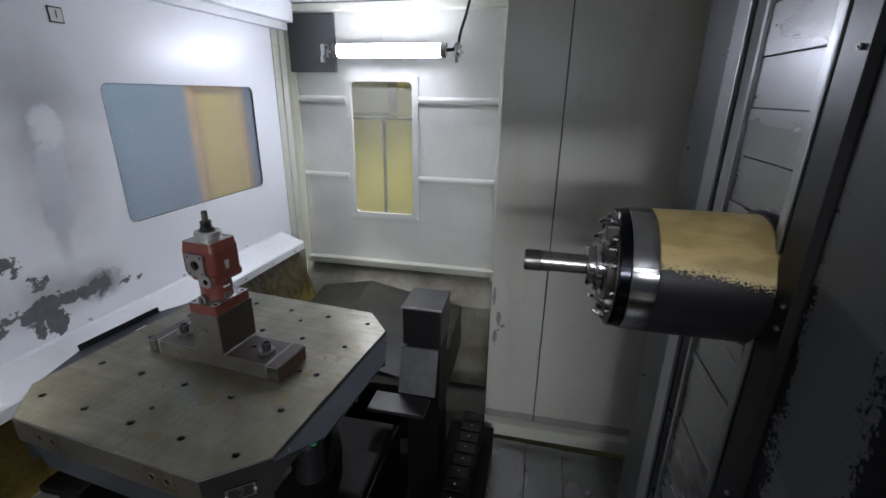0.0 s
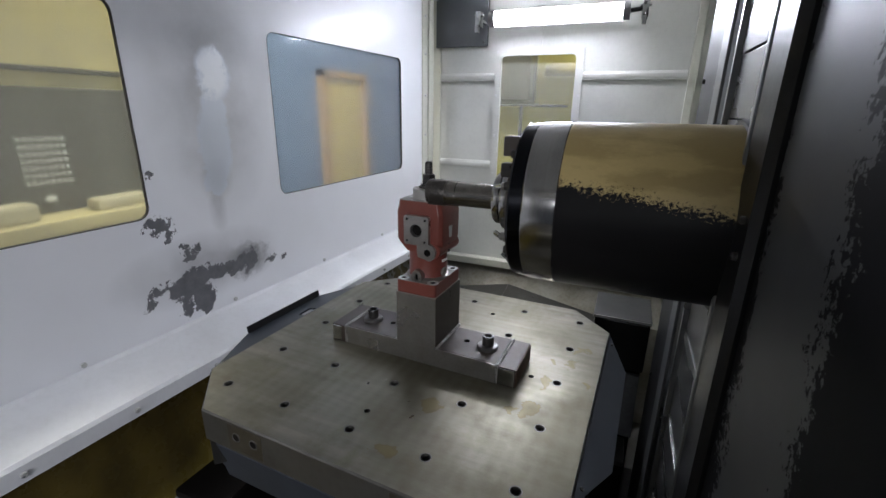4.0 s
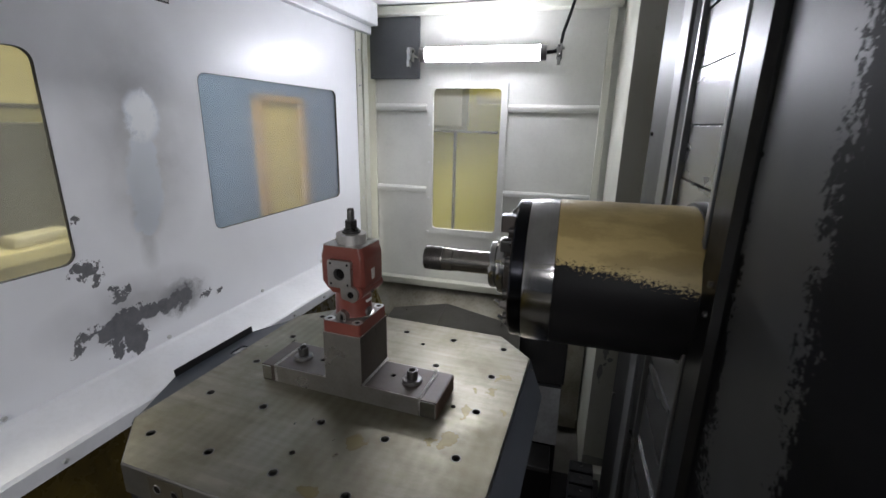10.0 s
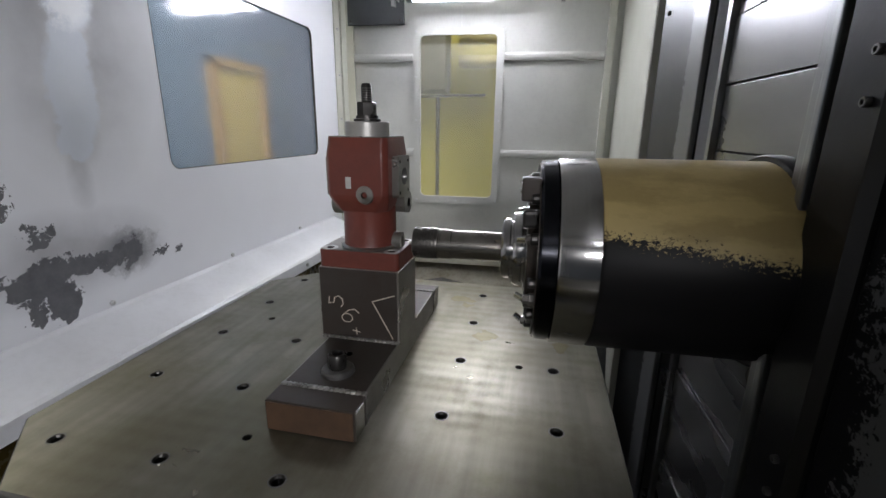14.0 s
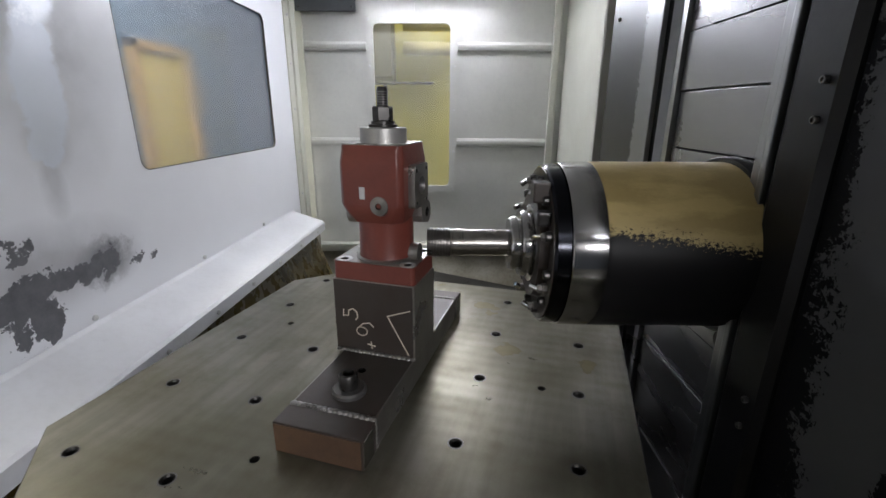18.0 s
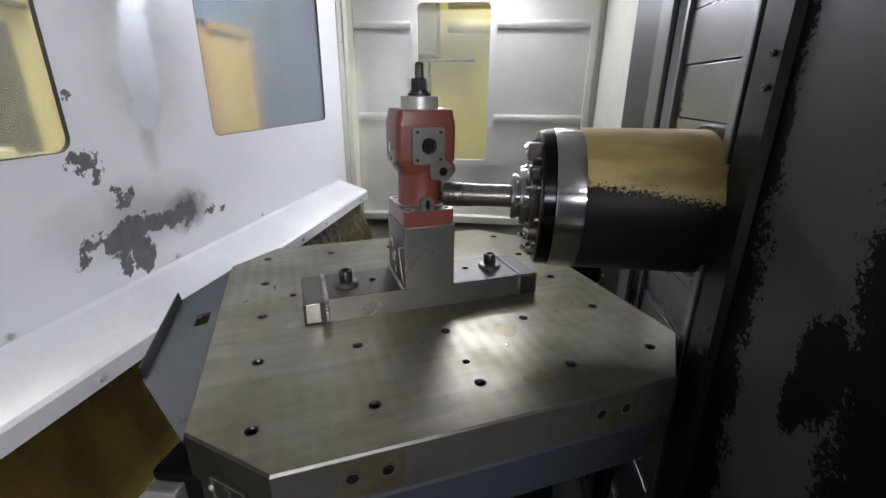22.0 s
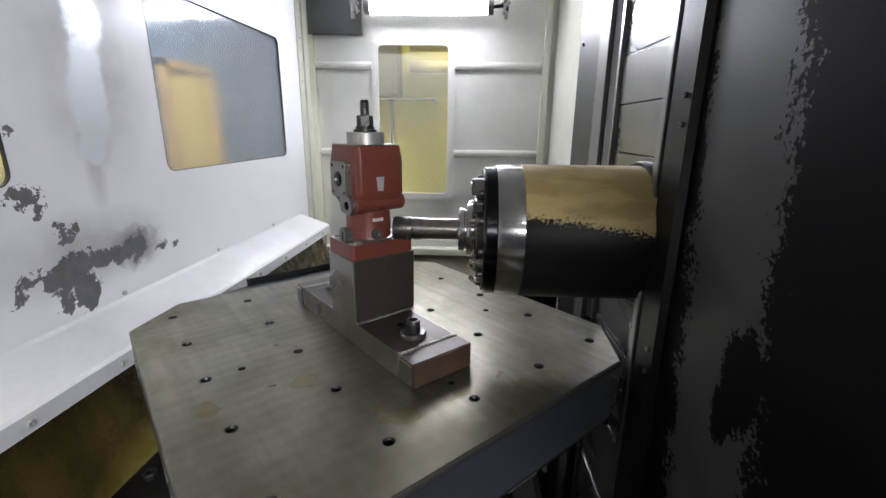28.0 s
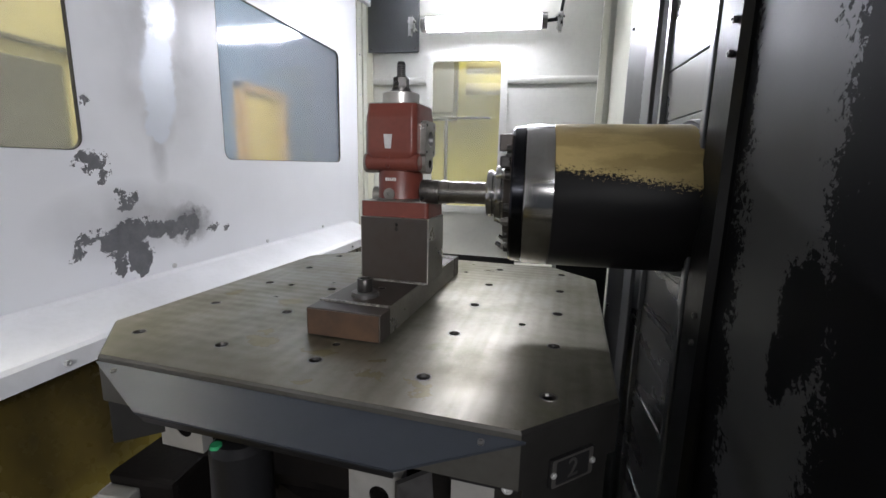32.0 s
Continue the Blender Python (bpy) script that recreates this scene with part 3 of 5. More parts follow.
def screw_bm(r, h, at=(0, 0, 0), axis="z", n=12):
    return lathe([(0, h * 0.55), (r * 0.5, h * 0.55), (r * 0.55, h), (r * 0.9, h), (r, h * 0.8), (r, 0)], at, axis, n)

# ---- the enclosure ----
LEFT = pose(-1.390, 0, 0, 0, 0, -2.664)
K = 1.0011
CEIL = 1.985


def structure(ob, label, category):
    return tagged(ob, label, category, kind="structure")


PANES = ((1.240, 1.216, 1.892, 1.624, "glass"), (0.16, 1.226, 0.882, 1.626, "glass2"))
wall_left = structure(part("wall_left", sheet(rect(-0.9, 0.1, 2.10 * K, CEIL), [rounded(a * K, b, c * K, d, 0.024) for a, b, c, d, _ in PANES], 0.006, AXIS["x"]), "left"),
                      "white painted sheet wall with worn dark patches", "wall")
wall_left.matrix_world = LEFT
for i, (a, b, c, d, mat_name) in enumerate(PANES):
    win = structure(new("window_%d" % (i + 1)), "hazy safety window with rounded corners in the white wall", "window")
    win.matrix_world = LEFT
    pane = part("pane", box((-0.0115, a * K - 0.02, b - 0.02), (-0.0065, c * K + 0.02, d + 0.02)), mat_name, win)
    pane.visible_shadow = False
    part("window_seal", sheet(rounded(a * K - 0.001, b - 0.001, c * K + 0.001, d + 0.001, 0.024), (rounded(a * K + 0.0003, b + 0.0003, c * K - 0.0003, d - 0.0003, 0.0235),), 0.008, AXIS["x"]), "guard", win).location.x = 0.0005

# sloping ledge along the left wall, with its folded lip
ledge = structure(new("ledge"), "white sloping sheet metal ledge along the wall", "ledge")
ledge.matrix_world = LEFT
part("ledge_sheet", extrude_profile([(0.002, 0.972), (0.010, 0.966), (0.112, 0.932), (0.118, 0.926), (0.119, 0.897), (0.114, 0.897), (0.112, 0.924), (0.002, 0.958)], -0.6, 1.985 * K, "y"), "white", ledge)
for y in (0.03, 0.37, 0.71, 1.05, 1.392, 1.73):
    part("screw", screw_bm(0.0052, 0.004, (0, 0, 0), "x"), "screwhead", ledge).location = (0.001, y * K, 0.980)
for y in (0.06, 0.22, 0.39, 0.557, 0.724, 0.891, 1.058, 1.225, 1.392, 1.56, 1.73, 1.90):
    part("screw", screw_bm(0.0052, 0.004, (0, 0, 0), "x"), "screwhead", ledge).location = (0.119, y * K, 0.911)
gutter = structure(part("gutter_sheet", extrude_profile([(0.004, 0.95), (0.07, 0.90), (0.11, 0.78), (0.17, 0.62), (0.21, 0.30), (0.20, 0.30), (0.16, 0.615), (0.10, 0.775), (0.004, 0.88)], -0.6, 1.99 * K, "y"), "gutter"),
                   "oily yellow-brown coolant sheet under the ledge", "sheet")
gutter.matrix_world = LEFT
post = structure(part("trim", joined(box((-0.02, 2.105 * K, 0.3), (0.012, 2.145 * K, CEIL), 0.002), box((0.0, 2.06 * K, 0.9), (0.005, 2.103 * K, CEIL), 0.001)), "cream"), "cream corner trim with a row of screws", "trim")
post.matrix_world = LEFT
for z in (1.02, 1.18, 1.34, 1.50, 1.66, 1.80):
    part("screw", screw_bm(0.005, 0.004, (0.005, 2.082 * K, z), "x"), "screwhead", post)
corner = structure(part("trim", box((-0.02, 1.992 * K, 0.3), (0.075, 2.058 * K, 0.90), 0.004), "dirtycream"), "dirty cream corner sheet below the ledge", "trim")
corner.matrix_world = LEFT
beam = structure(part("beam", joined(box((-0.01, -0.9, 1.868), (0.026, 2.16 * K, 1.90), 0.004), box((-0.01, -0.9, 1.90), (0.058, 2.16 * K, CEIL + 0.02), 0.006)), "white"), "white folded beam under the ceiling", "beam")
beam.matrix_world = LEFT

# number sign on the left wall
sign = thing("number_sign", "small white number sign with black border", "sign")
sign.matrix_world = LEFT
part("plate", box((0.0, 1.148 * K, 1.765), (0.002, 1.184 * K, 1.803)), "ink", sign)
part("face", box((0.002, 1.151 * K, 1.7685), (0.003, 1.181 * K, 1.7995)), "plate", sign)


def letters(text, size, material, parent, m):
    c = bpy.data.curves.new("text", "FONT")
    c.body, c.size, c.align_x, c.align_y, c.extrude = text, size, "CENTER", "CENTER", 0.0004
    tmp = bpy.data.objects.new("tmp", c)
    me = bpy.data.meshes.new_from_object(tmp)
    bpy.data.objects.remove(tmp)
    me.materials.append(M[material])
    ob = new("digit", me)
    ob.parent = parent
    ob.matrix_local = m
    return ob


letters("1", 0.027, "ink", sign, Matrix.Translation((0.0034, 1.166 * K, 1.784)) @ AXIS["x"])

BY = 2.228
wall_back = structure(part("wall_back", sheet(rect(-1.36, 0.1, -0.24, CEIL), (rounded(-1.005, 1.030, -0.700, 1.660, 0.02),), 0.012, Matrix.Translation((0, BY, 0)) @ AXIS["y"]), "back"), "cream-grey painted sheet wall with raised rails", "wall")
window_3 = structure(new("window_3"), "tall narrow safety window in a screwed frame", "window")
part("window_frame", sheet(rounded(-1.031, 1.002, -0.673, 1.684, 0.004), (rounded(-1.003, 1.032, -0.702, 1.658, 0.02),), 0.010, Matrix.Translation((0, BY - 0.010, 0)) @ AXIS["y"]), "back", window_3)
pane = part("pane", box((-1.02, BY + 0.014, 1.01), (-0.685, BY + 0.019, 1.675)), "glass2", window_3)
pane.visible_shadow = False
for x in (-1.020, -0.684):
    for z in (1.014, 1.175, 1.34, 1.505, 1.673):
        part("screw", screw_bm(0.0046, 0.003, (x, BY - 0.010, z), "y"), "screwhead", window_3)
for z in (1.014, 1.673):
    part("screw", screw_bm(0.0046, 0.003, (-0.852, BY - 0.010, z), "y"), "screwhead", window_3)
for x0, x1, z in ((-1.275, -1.032, 1.578), (-0.672, -0.305, 1.578), (-1.275, -1.032, 1.212), (-0.672, -0.305, 1.212)):
    structure(part("rail", extrude_profile([(BY, z - 0.016), (BY - 0.010, z - 0.014), (BY - 0.013, z - 0.004), (BY - 0.013, z + 0.006), (BY - 0.008, z + 0.015), (BY, z + 0.016)], x0, x1, "x"), "back"), "raised cream-grey stiffening rail", "rail")
structure(part("rail", box((-1.28, BY - 0.045, 0.745), (-0.255, BY, 0.778), 0.004), "cream"), "cream low shelf rail along the wall", "rail")
structure(part("trim", box((-1.312, BY - 0.012, 0.3), (-1.277, BY, CEIL), 0.002), "cream"), "cream corner strip", "trim")
structure(part("trim", box((-0.303, BY - 0.020, 0.3), (-0.276, BY, CEIL), 0.003), "cream"), "cream corner strip", "trim")
structure(part("trim", box((-0.872, BY - 0.006, 1.685), (-0.840, BY, 1.76), 0.001), "back"), "short upright strip above the window", "trim")
structure(part("trim", box((-0.872, BY - 0.006, 1.84), (-0.840, BY, 1.945), 0.001), "back"), "short upright strip above the lamp", "trim")
structure(part("trim", box((-1.30, BY - 0.06, 1.948), (-0.26, BY, 1.98), 0.006), "cream"), "folded cream edge below the ceiling", "trim")
structure(part("wall_back_lower", extrude_profile([(BY - 0.002, 0.74), (BY - 0.10, 0.60), (BY - 0.11, 0.15), (BY - 0.002, 0.15)], -1.30, -0.26, "x"), "dirtycream"), "dirty cream sheet below the back wall", "wall")

board = thing("cover_board", "dark grey board fixed in the upper wall corner", "board")
part("panel", box((-1.296, BY - 0.018, 1.698), (-1.066, BY - 0.001, 1.946), 0.002), "darkpanel", board)
for x, z in ((-1.282, 1.712), (-1.08, 1.712), (-1.08, 1.932)):
    part("screw", screw_bm(0.004, 0.003, (x, BY - 0.018, z), "y"), "bolt", board)

# panel that juts forward on the spindle side
JX, JY = -0.250, 1.77
structure(part("wall_jut_side", box((JX, JY, 0.15), (JX + 0.02, BY, CEIL)), "cream"), "cream side of the jutting wall", "wall")
jut = structure(new("wall_jut"), "large grey enclosure panels with a vertical seam", "wall")
part("panel", box((JX, JY - 0.002, 0.25), (-0.041, JY + 0.012, CEIL), 0.002), "jut", jut)
part("panel", box((-0.037, JY - 0.003, 0.25), (1.30, JY + 0.012, CEIL), 0.002), "jut", jut)
# unseen black sheet, added to keep hall light out of the seam
part("backing", box((JX + 0.03, JY + 0.02, 0.15), (1.30, JY + 0.04, CEIL)), "black", jut)
structure(part("trim", joined(box((JX - 0.005, JY - 0.045, 0.225), (1.3, JY, 0.262), 0.004), box((JX - 0.005, JY - 0.02, 0.18), (1.3, JY, 0.225), 0.002)), "cream"), "cream sill at the foot of the panel", "trim")
for x in (-0.2, -0.1, 0.0, 0.15, 0.3):
    part("screw", screw_bm(0.005, 0.004, (x, JY - 0.02, 0.2), "y"), "screwhead", jut)
part("screw", screw_bm(0.005, 0.004, (-0.02, JY - 0.003, 1.05), "y"), "screwhead", jut)

structure(part("ceiling", box((-1.5, -0.9, CEIL), (1.3, BY + 0.03, CEIL + 0.03)), "ceil"), "white painted ceiling", "ceiling")
structure(part("floor", box((-1.7, -2.5, 0.08), (1.4, 2.3, 0.12)), "concrete"), "dark oily machine bed floor", "floor")
structure(part("wall_right", box((1.3, -0.9, 0.12), (1.33, BY, CEIL)), "jut"), "grey enclosure wall", "wall")
structure(part("wall_front", sheet(rect(-1.6, 0.12, 1.3, CEIL), (rect(-1.25, 0.45, 0.95, 1.72),), 0.03, Matrix.Translation((0, -0.6, 0)) @ AXIS["y"]), "jut"), "enclosure front wall with its operator door open", "wall")

# telescopic way covers on the bed
for i in range(9):
    structure(part("way_cover", box((-0.36 + i * 0.15, 0.0, 0.17 - 0.004 * i), (-0.213 + i * 0.15, JY - 0.04, 0.182 - 0.004 * i), 0.002), "slat"), "grey steel telescopic way cover plate", "cover")

# ---- hall outside the windows ----
structure(part("backdrop_blue", box((-2.27, 1.55, 0), (-2.25, 5.0, 3.2)), "bluewall"), "blue painted hall wall", "backdrop")
hall_door = thing("hall_door", "yellow hall door in an orange frame", "door")
part("leaf", box((-2.245, 2.64, 0), (-2.225, 3.05, 1.62), 0.004), "yellowdoor", hall_door)
part("door_frame", joined(box((-2.248, 2.60, 0), (-2.20, 2.64, 1.66)), box((-2.248, 3.05, 0), (-2.20, 3.09, 1.66)), box((-2.248, 2.60, 1.62), (-2.20, 3.09, 1.66))), "orange", hall_door)
structure(part("backdrop_yellow", box((-1.46, 3.05, 0), (1.2, 3.07, 3.2)), "yellowwall"), "yellow painted hall wall", "backdrop")
structure(part("hall_floor", box((-4.0, -3, -0.02), (3, 6, 0.0)), "concrete"), "grey hall floor", "floor")
duct = thing("hall_duct", "grey hall duct with a thin stand", "duct")
part("body", extrude_profile([(2.72, 1.50), (2.9, 1.47), (2.9, 2.0), (2.72, 2.0)], -1.45, -0.99, "x"), "hallgrey", duct)
part("cross_pipe", rod((-1.2, 2.7, 1.47), (-0.78, 2.7, 1.47), 0.007), "darkmachine", duct)
part("stand", rod((-1.03, 2.75, 0.0), (-1.03, 2.75, 1.48), 0.010), "hallgrey", duct)
part("pipe", rod((-0.95, 2.95, 1.66), (-0.5, 2.95, 1.66), 0.035, 16), "machine", duct, smooth=True)
part("pipe", rod((-0.95, 2.95, 1.78), (-0.5, 2.95, 1.78), 0.035, 16), "machine", duct, smooth=True)
lathe_m = thing("hall_machine", "beige machine with a dark perforated front", "machine")
part("body", box((-2.5, -1.0, 0.0), (-2.02, 1.55, 1.95), 0.02), "machine", lathe_m)
part("front", box((-2.03, 0.2, 1.14), (-2.0, 1.42, 1.49), 0.006), "darkmachine", lathe_m)
part("label_plate", box((-2.002, 1.02, 1.175), (-1.998, 1.045, 1.19)), "plate", lathe_m)
for k, (y, w, z, h) in enumerate(((0.50, 0.16, 1.14, 0.045), (0.70, 0.12, 1.14, 0.075), (0.86, 0.10, 1.14, 0.05), (1.10, 0.16, 1.14, 0.035))):
    part("casting", box((-1.998 + 0.01 * k, y, z), (-1.93 + 0.01 * k, y + w, z + h), 0.012), "palecast", lathe_m, "pale casting on the machine's table")
part("table", box((-2.0, 0.2, 1.10), (-1.88, 1.42, 1.14), 0.006), "machine", lathe_m)
part("upper_rail", box((-2.022, -0.2, 1.53), (-2.0, 1.5, 1.545), 0.003), "darkmachine", lathe_m)
# vent holes as small white boxes, for the brightness behind the front
for i in range(8):
    for j in range(7):
        part("vent_hole", box((-2.001, 0.985 + i * 0.015, 1.225 + j * 0.02), (-1.999, 0.9915 + i * 0.015, 1.235 + j * 0.02)), "plate", lathe_m)

# ---- tube lamps ----


def tube_lamp(x0, x1, y, z, wall_y, label, light="tube"):
    lamp = thing("tube_lamp", label, "lamp", "tube lamps")
    part("tube", lathe([(0, 0), (0.025, 0), (0.027, 0.004), (0.027, x1 - x0 - 0.004), (0.025, x1 - x0), (0, x1 - x0)], (x0, y, z), "x", 20), light, lamp, "glowing white tube", True)
    # white reflector shell on the wall side
    side = 0 if wall_y > y else math.pi
    arc = [(side + radians(a)) for a in range(-75, 76, 15)]
    shell = [(y + 0.0300 * math.cos(a), z + 0.0300 * math.sin(a)) for a in arc] + [(y + 0.0280 * math.cos(a), z + 0.0280 * math.sin(a)) for a in reversed(arc)]
    part("reflector", extrude_profile(shell, x0, x1, "x"), "white", lamp, "white reflector shell")
    for a, b in ((x0 - 0.024, x0), (x1, x1 + 0.024)):
        part("end_cap", lathe([(0, 0), (0.027, 0), (0.030, 0.004), (0.030, b - a), (0, b - a)], (a, y, z), "x", 20), "washer", lamp, smooth=True)
    for x in (x0 - 0.066, x1 + 0.072):
        part("bracket", joined(box((x - 0.011, y - 0.018, z - 0.028), (x + 0.011, y + 0.018, z + 0.028), 0.004), rod((x, y, z), (x, wall_y, z), 0.008), rod((x - 0.018, y, z + 0.014), (x + 0.018, y, z + 0.014), 0.006)), "steel", lamp, "chromed clamp bracket", True)
        part("wing_screw", box((x - 0.007, y - 0.032, z - 0.050), (x + 0.007, y - 0.012, z - 0.022), 0.002), "steel", lamp)
    part("cable_gland", rod((x1 + 0.024, y, z), (x1 + 0.062, y, z + 0.004), 0.007), "rubber", lamp)
    p = [Vector((x1 + 0.074, y, z + 0.02)), Vector((x1 + 0.080, y + 0.01, z + 0.07)), Vector((x1 + 0.098, y + 0.02, z + 0.13)), Vector((x1 + 0.118, y + 0.02, CEIL + 0.002))]
    part("cable", joined(*[rod(a, b, 0.006) for a, b in zip(p, p[1:])]), "rubber", lamp, "black cable up to the ceiling", True)
    return lamp


tube_lamp(-1.010, -0.548, BY - 0.10, 1.782, BY, "glowing fluorescent tube lamp on chromed brackets")
# unseen lamp, added behind the view to brighten the left wall and interior
tube_lamp(-0.36, 0.12, -0.50, 1.80, -0.60, "unseen fill tube lamp added beside the operator door", "tubefill")
nozzle = thing("ceiling_nozzle", "grey louvred block with a white nozzle on the ceiling", "fitting")
part("block", box((-0.64, 1.64, CEIL - 0.03), (-0.44, 1.76, CEIL - 0.001), 0.003), "guard", nozzle)
for i in range(4):
    part("louvre", box((-0.625 + i * 0.045, 1.635, CEIL - 0.04), (-0.598 + i * 0.045, 1.69, CEIL - 0.028), 0.002), "darkpanel", nozzle)
part("nozzle", lathe([(0.008, 0), (0.024, 0.04), (0.024, 0.05), (0, 0.05)], (-0.40, 1.72, CEIL - 0.05), "z", 14), "white", nozzle, smooth=True)

# ---- guards and boxes around the table ----
guard = thing("chip_guard", "folded grey sheet guard behind the pallet", "guard")
def folded_guard(profile, y0, y1, rise):
    bm = extrude_profile(profile, y0, y1, "y")
    for v in bm.verts:
        v.co.z += (v.co.y - y1) * rise
    return bm


part("sheet_part", folded_guard([(-1.15, 0.46), (-1.135, 0.672), (-0.877, 0.724), (-0.877, 0.718), (-1.129, 0.667), (-1.144, 0.46)], 1.52, 2.06, 0.15), "guard", guard)
part("end_sheet", folded_guard([(-0.876, 0.724), (-0.42, 0.632), (-0.414, 0.44), (-0.420, 0.44), (-0.426, 0.627), (-0.876, 0.718)], 1.52, 2.06, 0.15), "guard", guard)
part("front_sheet", box((-1.14, 1.508, 0.30), (-0.43, 1.516, 0.545), 0.002), "blackrough", guard)
for x, z in ((-1.06, 0.687), (-0.95, 0.709), (-0.76, 0.700), (-0.62, 0.672)):
    part("screw", screw_bm(0.004, 0.003, (x, 2.03, z - 0.004), "z"), "bolt", guard)
stop = thing("junction_box", "black box on a grey bracket beside the table", "box")
part("box_body", box((-0.49, 1.342, 0.845), (-0.365, 1.487, 0.972), 0.004), "black", stop)
part("lid", box((-0.493, 1.340, 0.972), (-0.362, 1.490, 0.980), 0.002), "cornersteel", stop)
part("lid_edge", box((-0.493, 1.3375, 0.974), (-0.362, 1.3395, 0.980), 0.0004), "barebracket", stop, "thin pale front edge")
part("bracket_plate", extrude_profile([(1.290, 0.695), (1.335, 0.838), (1.345, 0.838), (1.30, 0.695)], -0.492, -0.372, "x"), "apron", stop, "worn grey sloping apron")
part("foot_plate", box((-0.565, 1.20, 0.680), (-0.385, 1.288, 0.692), 0.002), "cornersteel", stop)
part("foot", box((-0.48, 1.345, 0.12), (-0.37, 1.48, 0.845), 0.006), "blackrough", stop)
arm = thing("black_arm_bracket", "oily black bracket with a bare metal edge under the ledge", "bracket")
part("block", box((-1.25, 0.74, 0.60), (-1.10, 1.02, 0.71), 0.01), "blackrough", arm)
part("edge", box((-1.225, 0.715, 0.63), (-1.160, 0.742, 0.695), 0.005), "barebracket", arm, "bare scraped metal edge")
part("screw", screw_bm(0.012, 0.012, (-1.18, 0.84, 0.71), "z"), "bolt", arm)
part("stay", box((-1.23, 0.80, 0.12), (-1.13, 0.98, 0.60), 0.004), "blackrough", arm)
chain = thing("cable_chain", "black plastic cable chain along the machine bed", "cable chain")
for i in range(18):
    part("link", box((-0.36 + 0.003 * i, 0.60 + 0.055 * i, 0.30 + 0.012 * math.sin(i)), (-0.285 + 0.003 * i, 0.648 + 0.055 * i, 0.42), 0.006), "rubber", chain)
    part("rivet", screw_bm(0.004, 0.003, (-0.322 + 0.003 * i, 0.624 + 0.055 * i, 0.42), "z", 10), "steel", chain)
part("tray", box((-0.38, 0.55, 0.12), (-0.20, 1.65, 0.30), 0.003), "blackrough", chain)
# ---- rotary table and pallet; built round the pallet's centre, its top at z = 0 ----
OCT = [(-0.232, -0.315), (0.232, -0.315), (0.315, -0.232), (0.315, 0.232), (0.232, 0.315), (-0.232, 0.315), (-0.315, 0.232), (-0.315, -0.232)]


def grown(d):
    c = 0.415 * d
    return [(-0.232 - c, -0.315 - d), (0.232 + c, -0.315 - d), (0.315 + d, -0.232 - c), (0.315 + d, 0.232 + c), (0.232 + c, 0.315 + d), (-0.232 - c, 0.315 + d), (-0.315 - d, 0.232 + c), (-0.315 - d, -0.232 - c)]


pallet = thing("machine_pallet", "octagonal steel machine pallet with threaded holes", "pallet")
spots = [(0.125 * i, 0.125 * j) for i in range(-2, 3) for j in range(-2, 3) if (i, j) != (0, 0)]
dowels = [(0.0, -0.205), (0.205, 0.0), (-0.205, 0.0625), (0.0625, 0.205)]
part("top_plate", sheet([(x * 0.994, y * 0.994) for x, y in OCT], [circle(x, y, 0.0072, 14) for x, y in spots] + [circle(x, y, 0.0052, 10) for x, y in dowels], 0.03), "pallet", pallet, "machined steel top with stains and swirl marks")
RIM = ((-0.0019, -0.0002), (0.0, -0.003), (0.0, -0.055), (-0.012, -0.058))
for i in range(8):
    rim = bmesh.new()
    loops = [[rim.verts.new((*grown(d)[q % 8], z)) for q in (i, i + 1)] for d, z in RIM]
    for a, b in zip(loops, loops[1:]):
        rim.faces.new((a[0], a[1], b[1], b[0]))
    if i % 2:
        part("corner_side", rim, "cornersteel", pallet, "blackened steel corner of the pallet")
    else:
        part("side", rim, "palletside", pallet, "worn steel side of the pallet")
for x, y in spots:
    part("hole_rim", lathe([(0.0070, -0.0022), (0.0074, 0.0003), (0.0086, 0.0003), (0.0088, -0.0002)], (x, y, 0), "z", 14, False), "washer", pallet, "worn chamfered rim")
    part("thread", lathe([(0.0072, -0.0006), (0.0062, -0.003), (0.0062, -0.026), (0, -0.027)], (x, y, 0), "z", 14), "hole", pallet)
for x, y in dowels:
    part("dowel_hole", lathe([(0.0052, -0.0006), (0.0046, -0.02), (0, -0.02)], (x, y, 0), "z", 10), "hole", pallet)
for sx_, a in [(x, a) for x in (-0.16, -0.125, 0.125, 0.16) for a in (0, 180)]:
    part("side_ring", lathe([(0.0062, 0.3162), (0.0066, 0.3168), (0.0078, 0.3168), (0.0082, 0.3154)], (sx_, 0, -0.026), "y", 14, False), "washer", pallet, "worn rim").matrix_local = pose(0, 0, 0, 0, 0, a)
    # flat black disc, for the shade inside a threaded hole
    part("hole_disc", lathe([(0, 0.3159), (0.0064, 0.3159), (0.0064, 0.3150)], (sx_, 0, -0.026), "y", 14), "blackrough", pallet, "black disc for the shade in a threaded hole").matrix_local = pose(0, 0, 0, 0, 0, a)
for x in (-0.1425, 0.1425):
    for a in (0, 180):
        part("oily_patch", box((x - 0.034, -0.3156, -0.050), (x + 0.034, -0.3149, -0.006)), "oilpatch", pallet, "dark oily patch round the holes").matrix_local = pose(0, 0, 0, 0, 0, a)
body = bmesh.new()
loops = [[body.verts.new((x, y, z)) for x, y in grown(d)] for d, z in ((-0.055, -0.056), (-0.060, -0.15), (-0.10, -0.152), (-0.11, -0.22))]
for a, b in zip(loops, loops[1:]):
    for i in range(8):
        body.faces.new((a[i], a[(i + 1) % 8], b[(i + 1) % 8], b[i]))
body.faces.new(loops[-1])
body.faces.new(loops[0])
part("underbody", body, "blackrough", pallet, "oily black underbody")
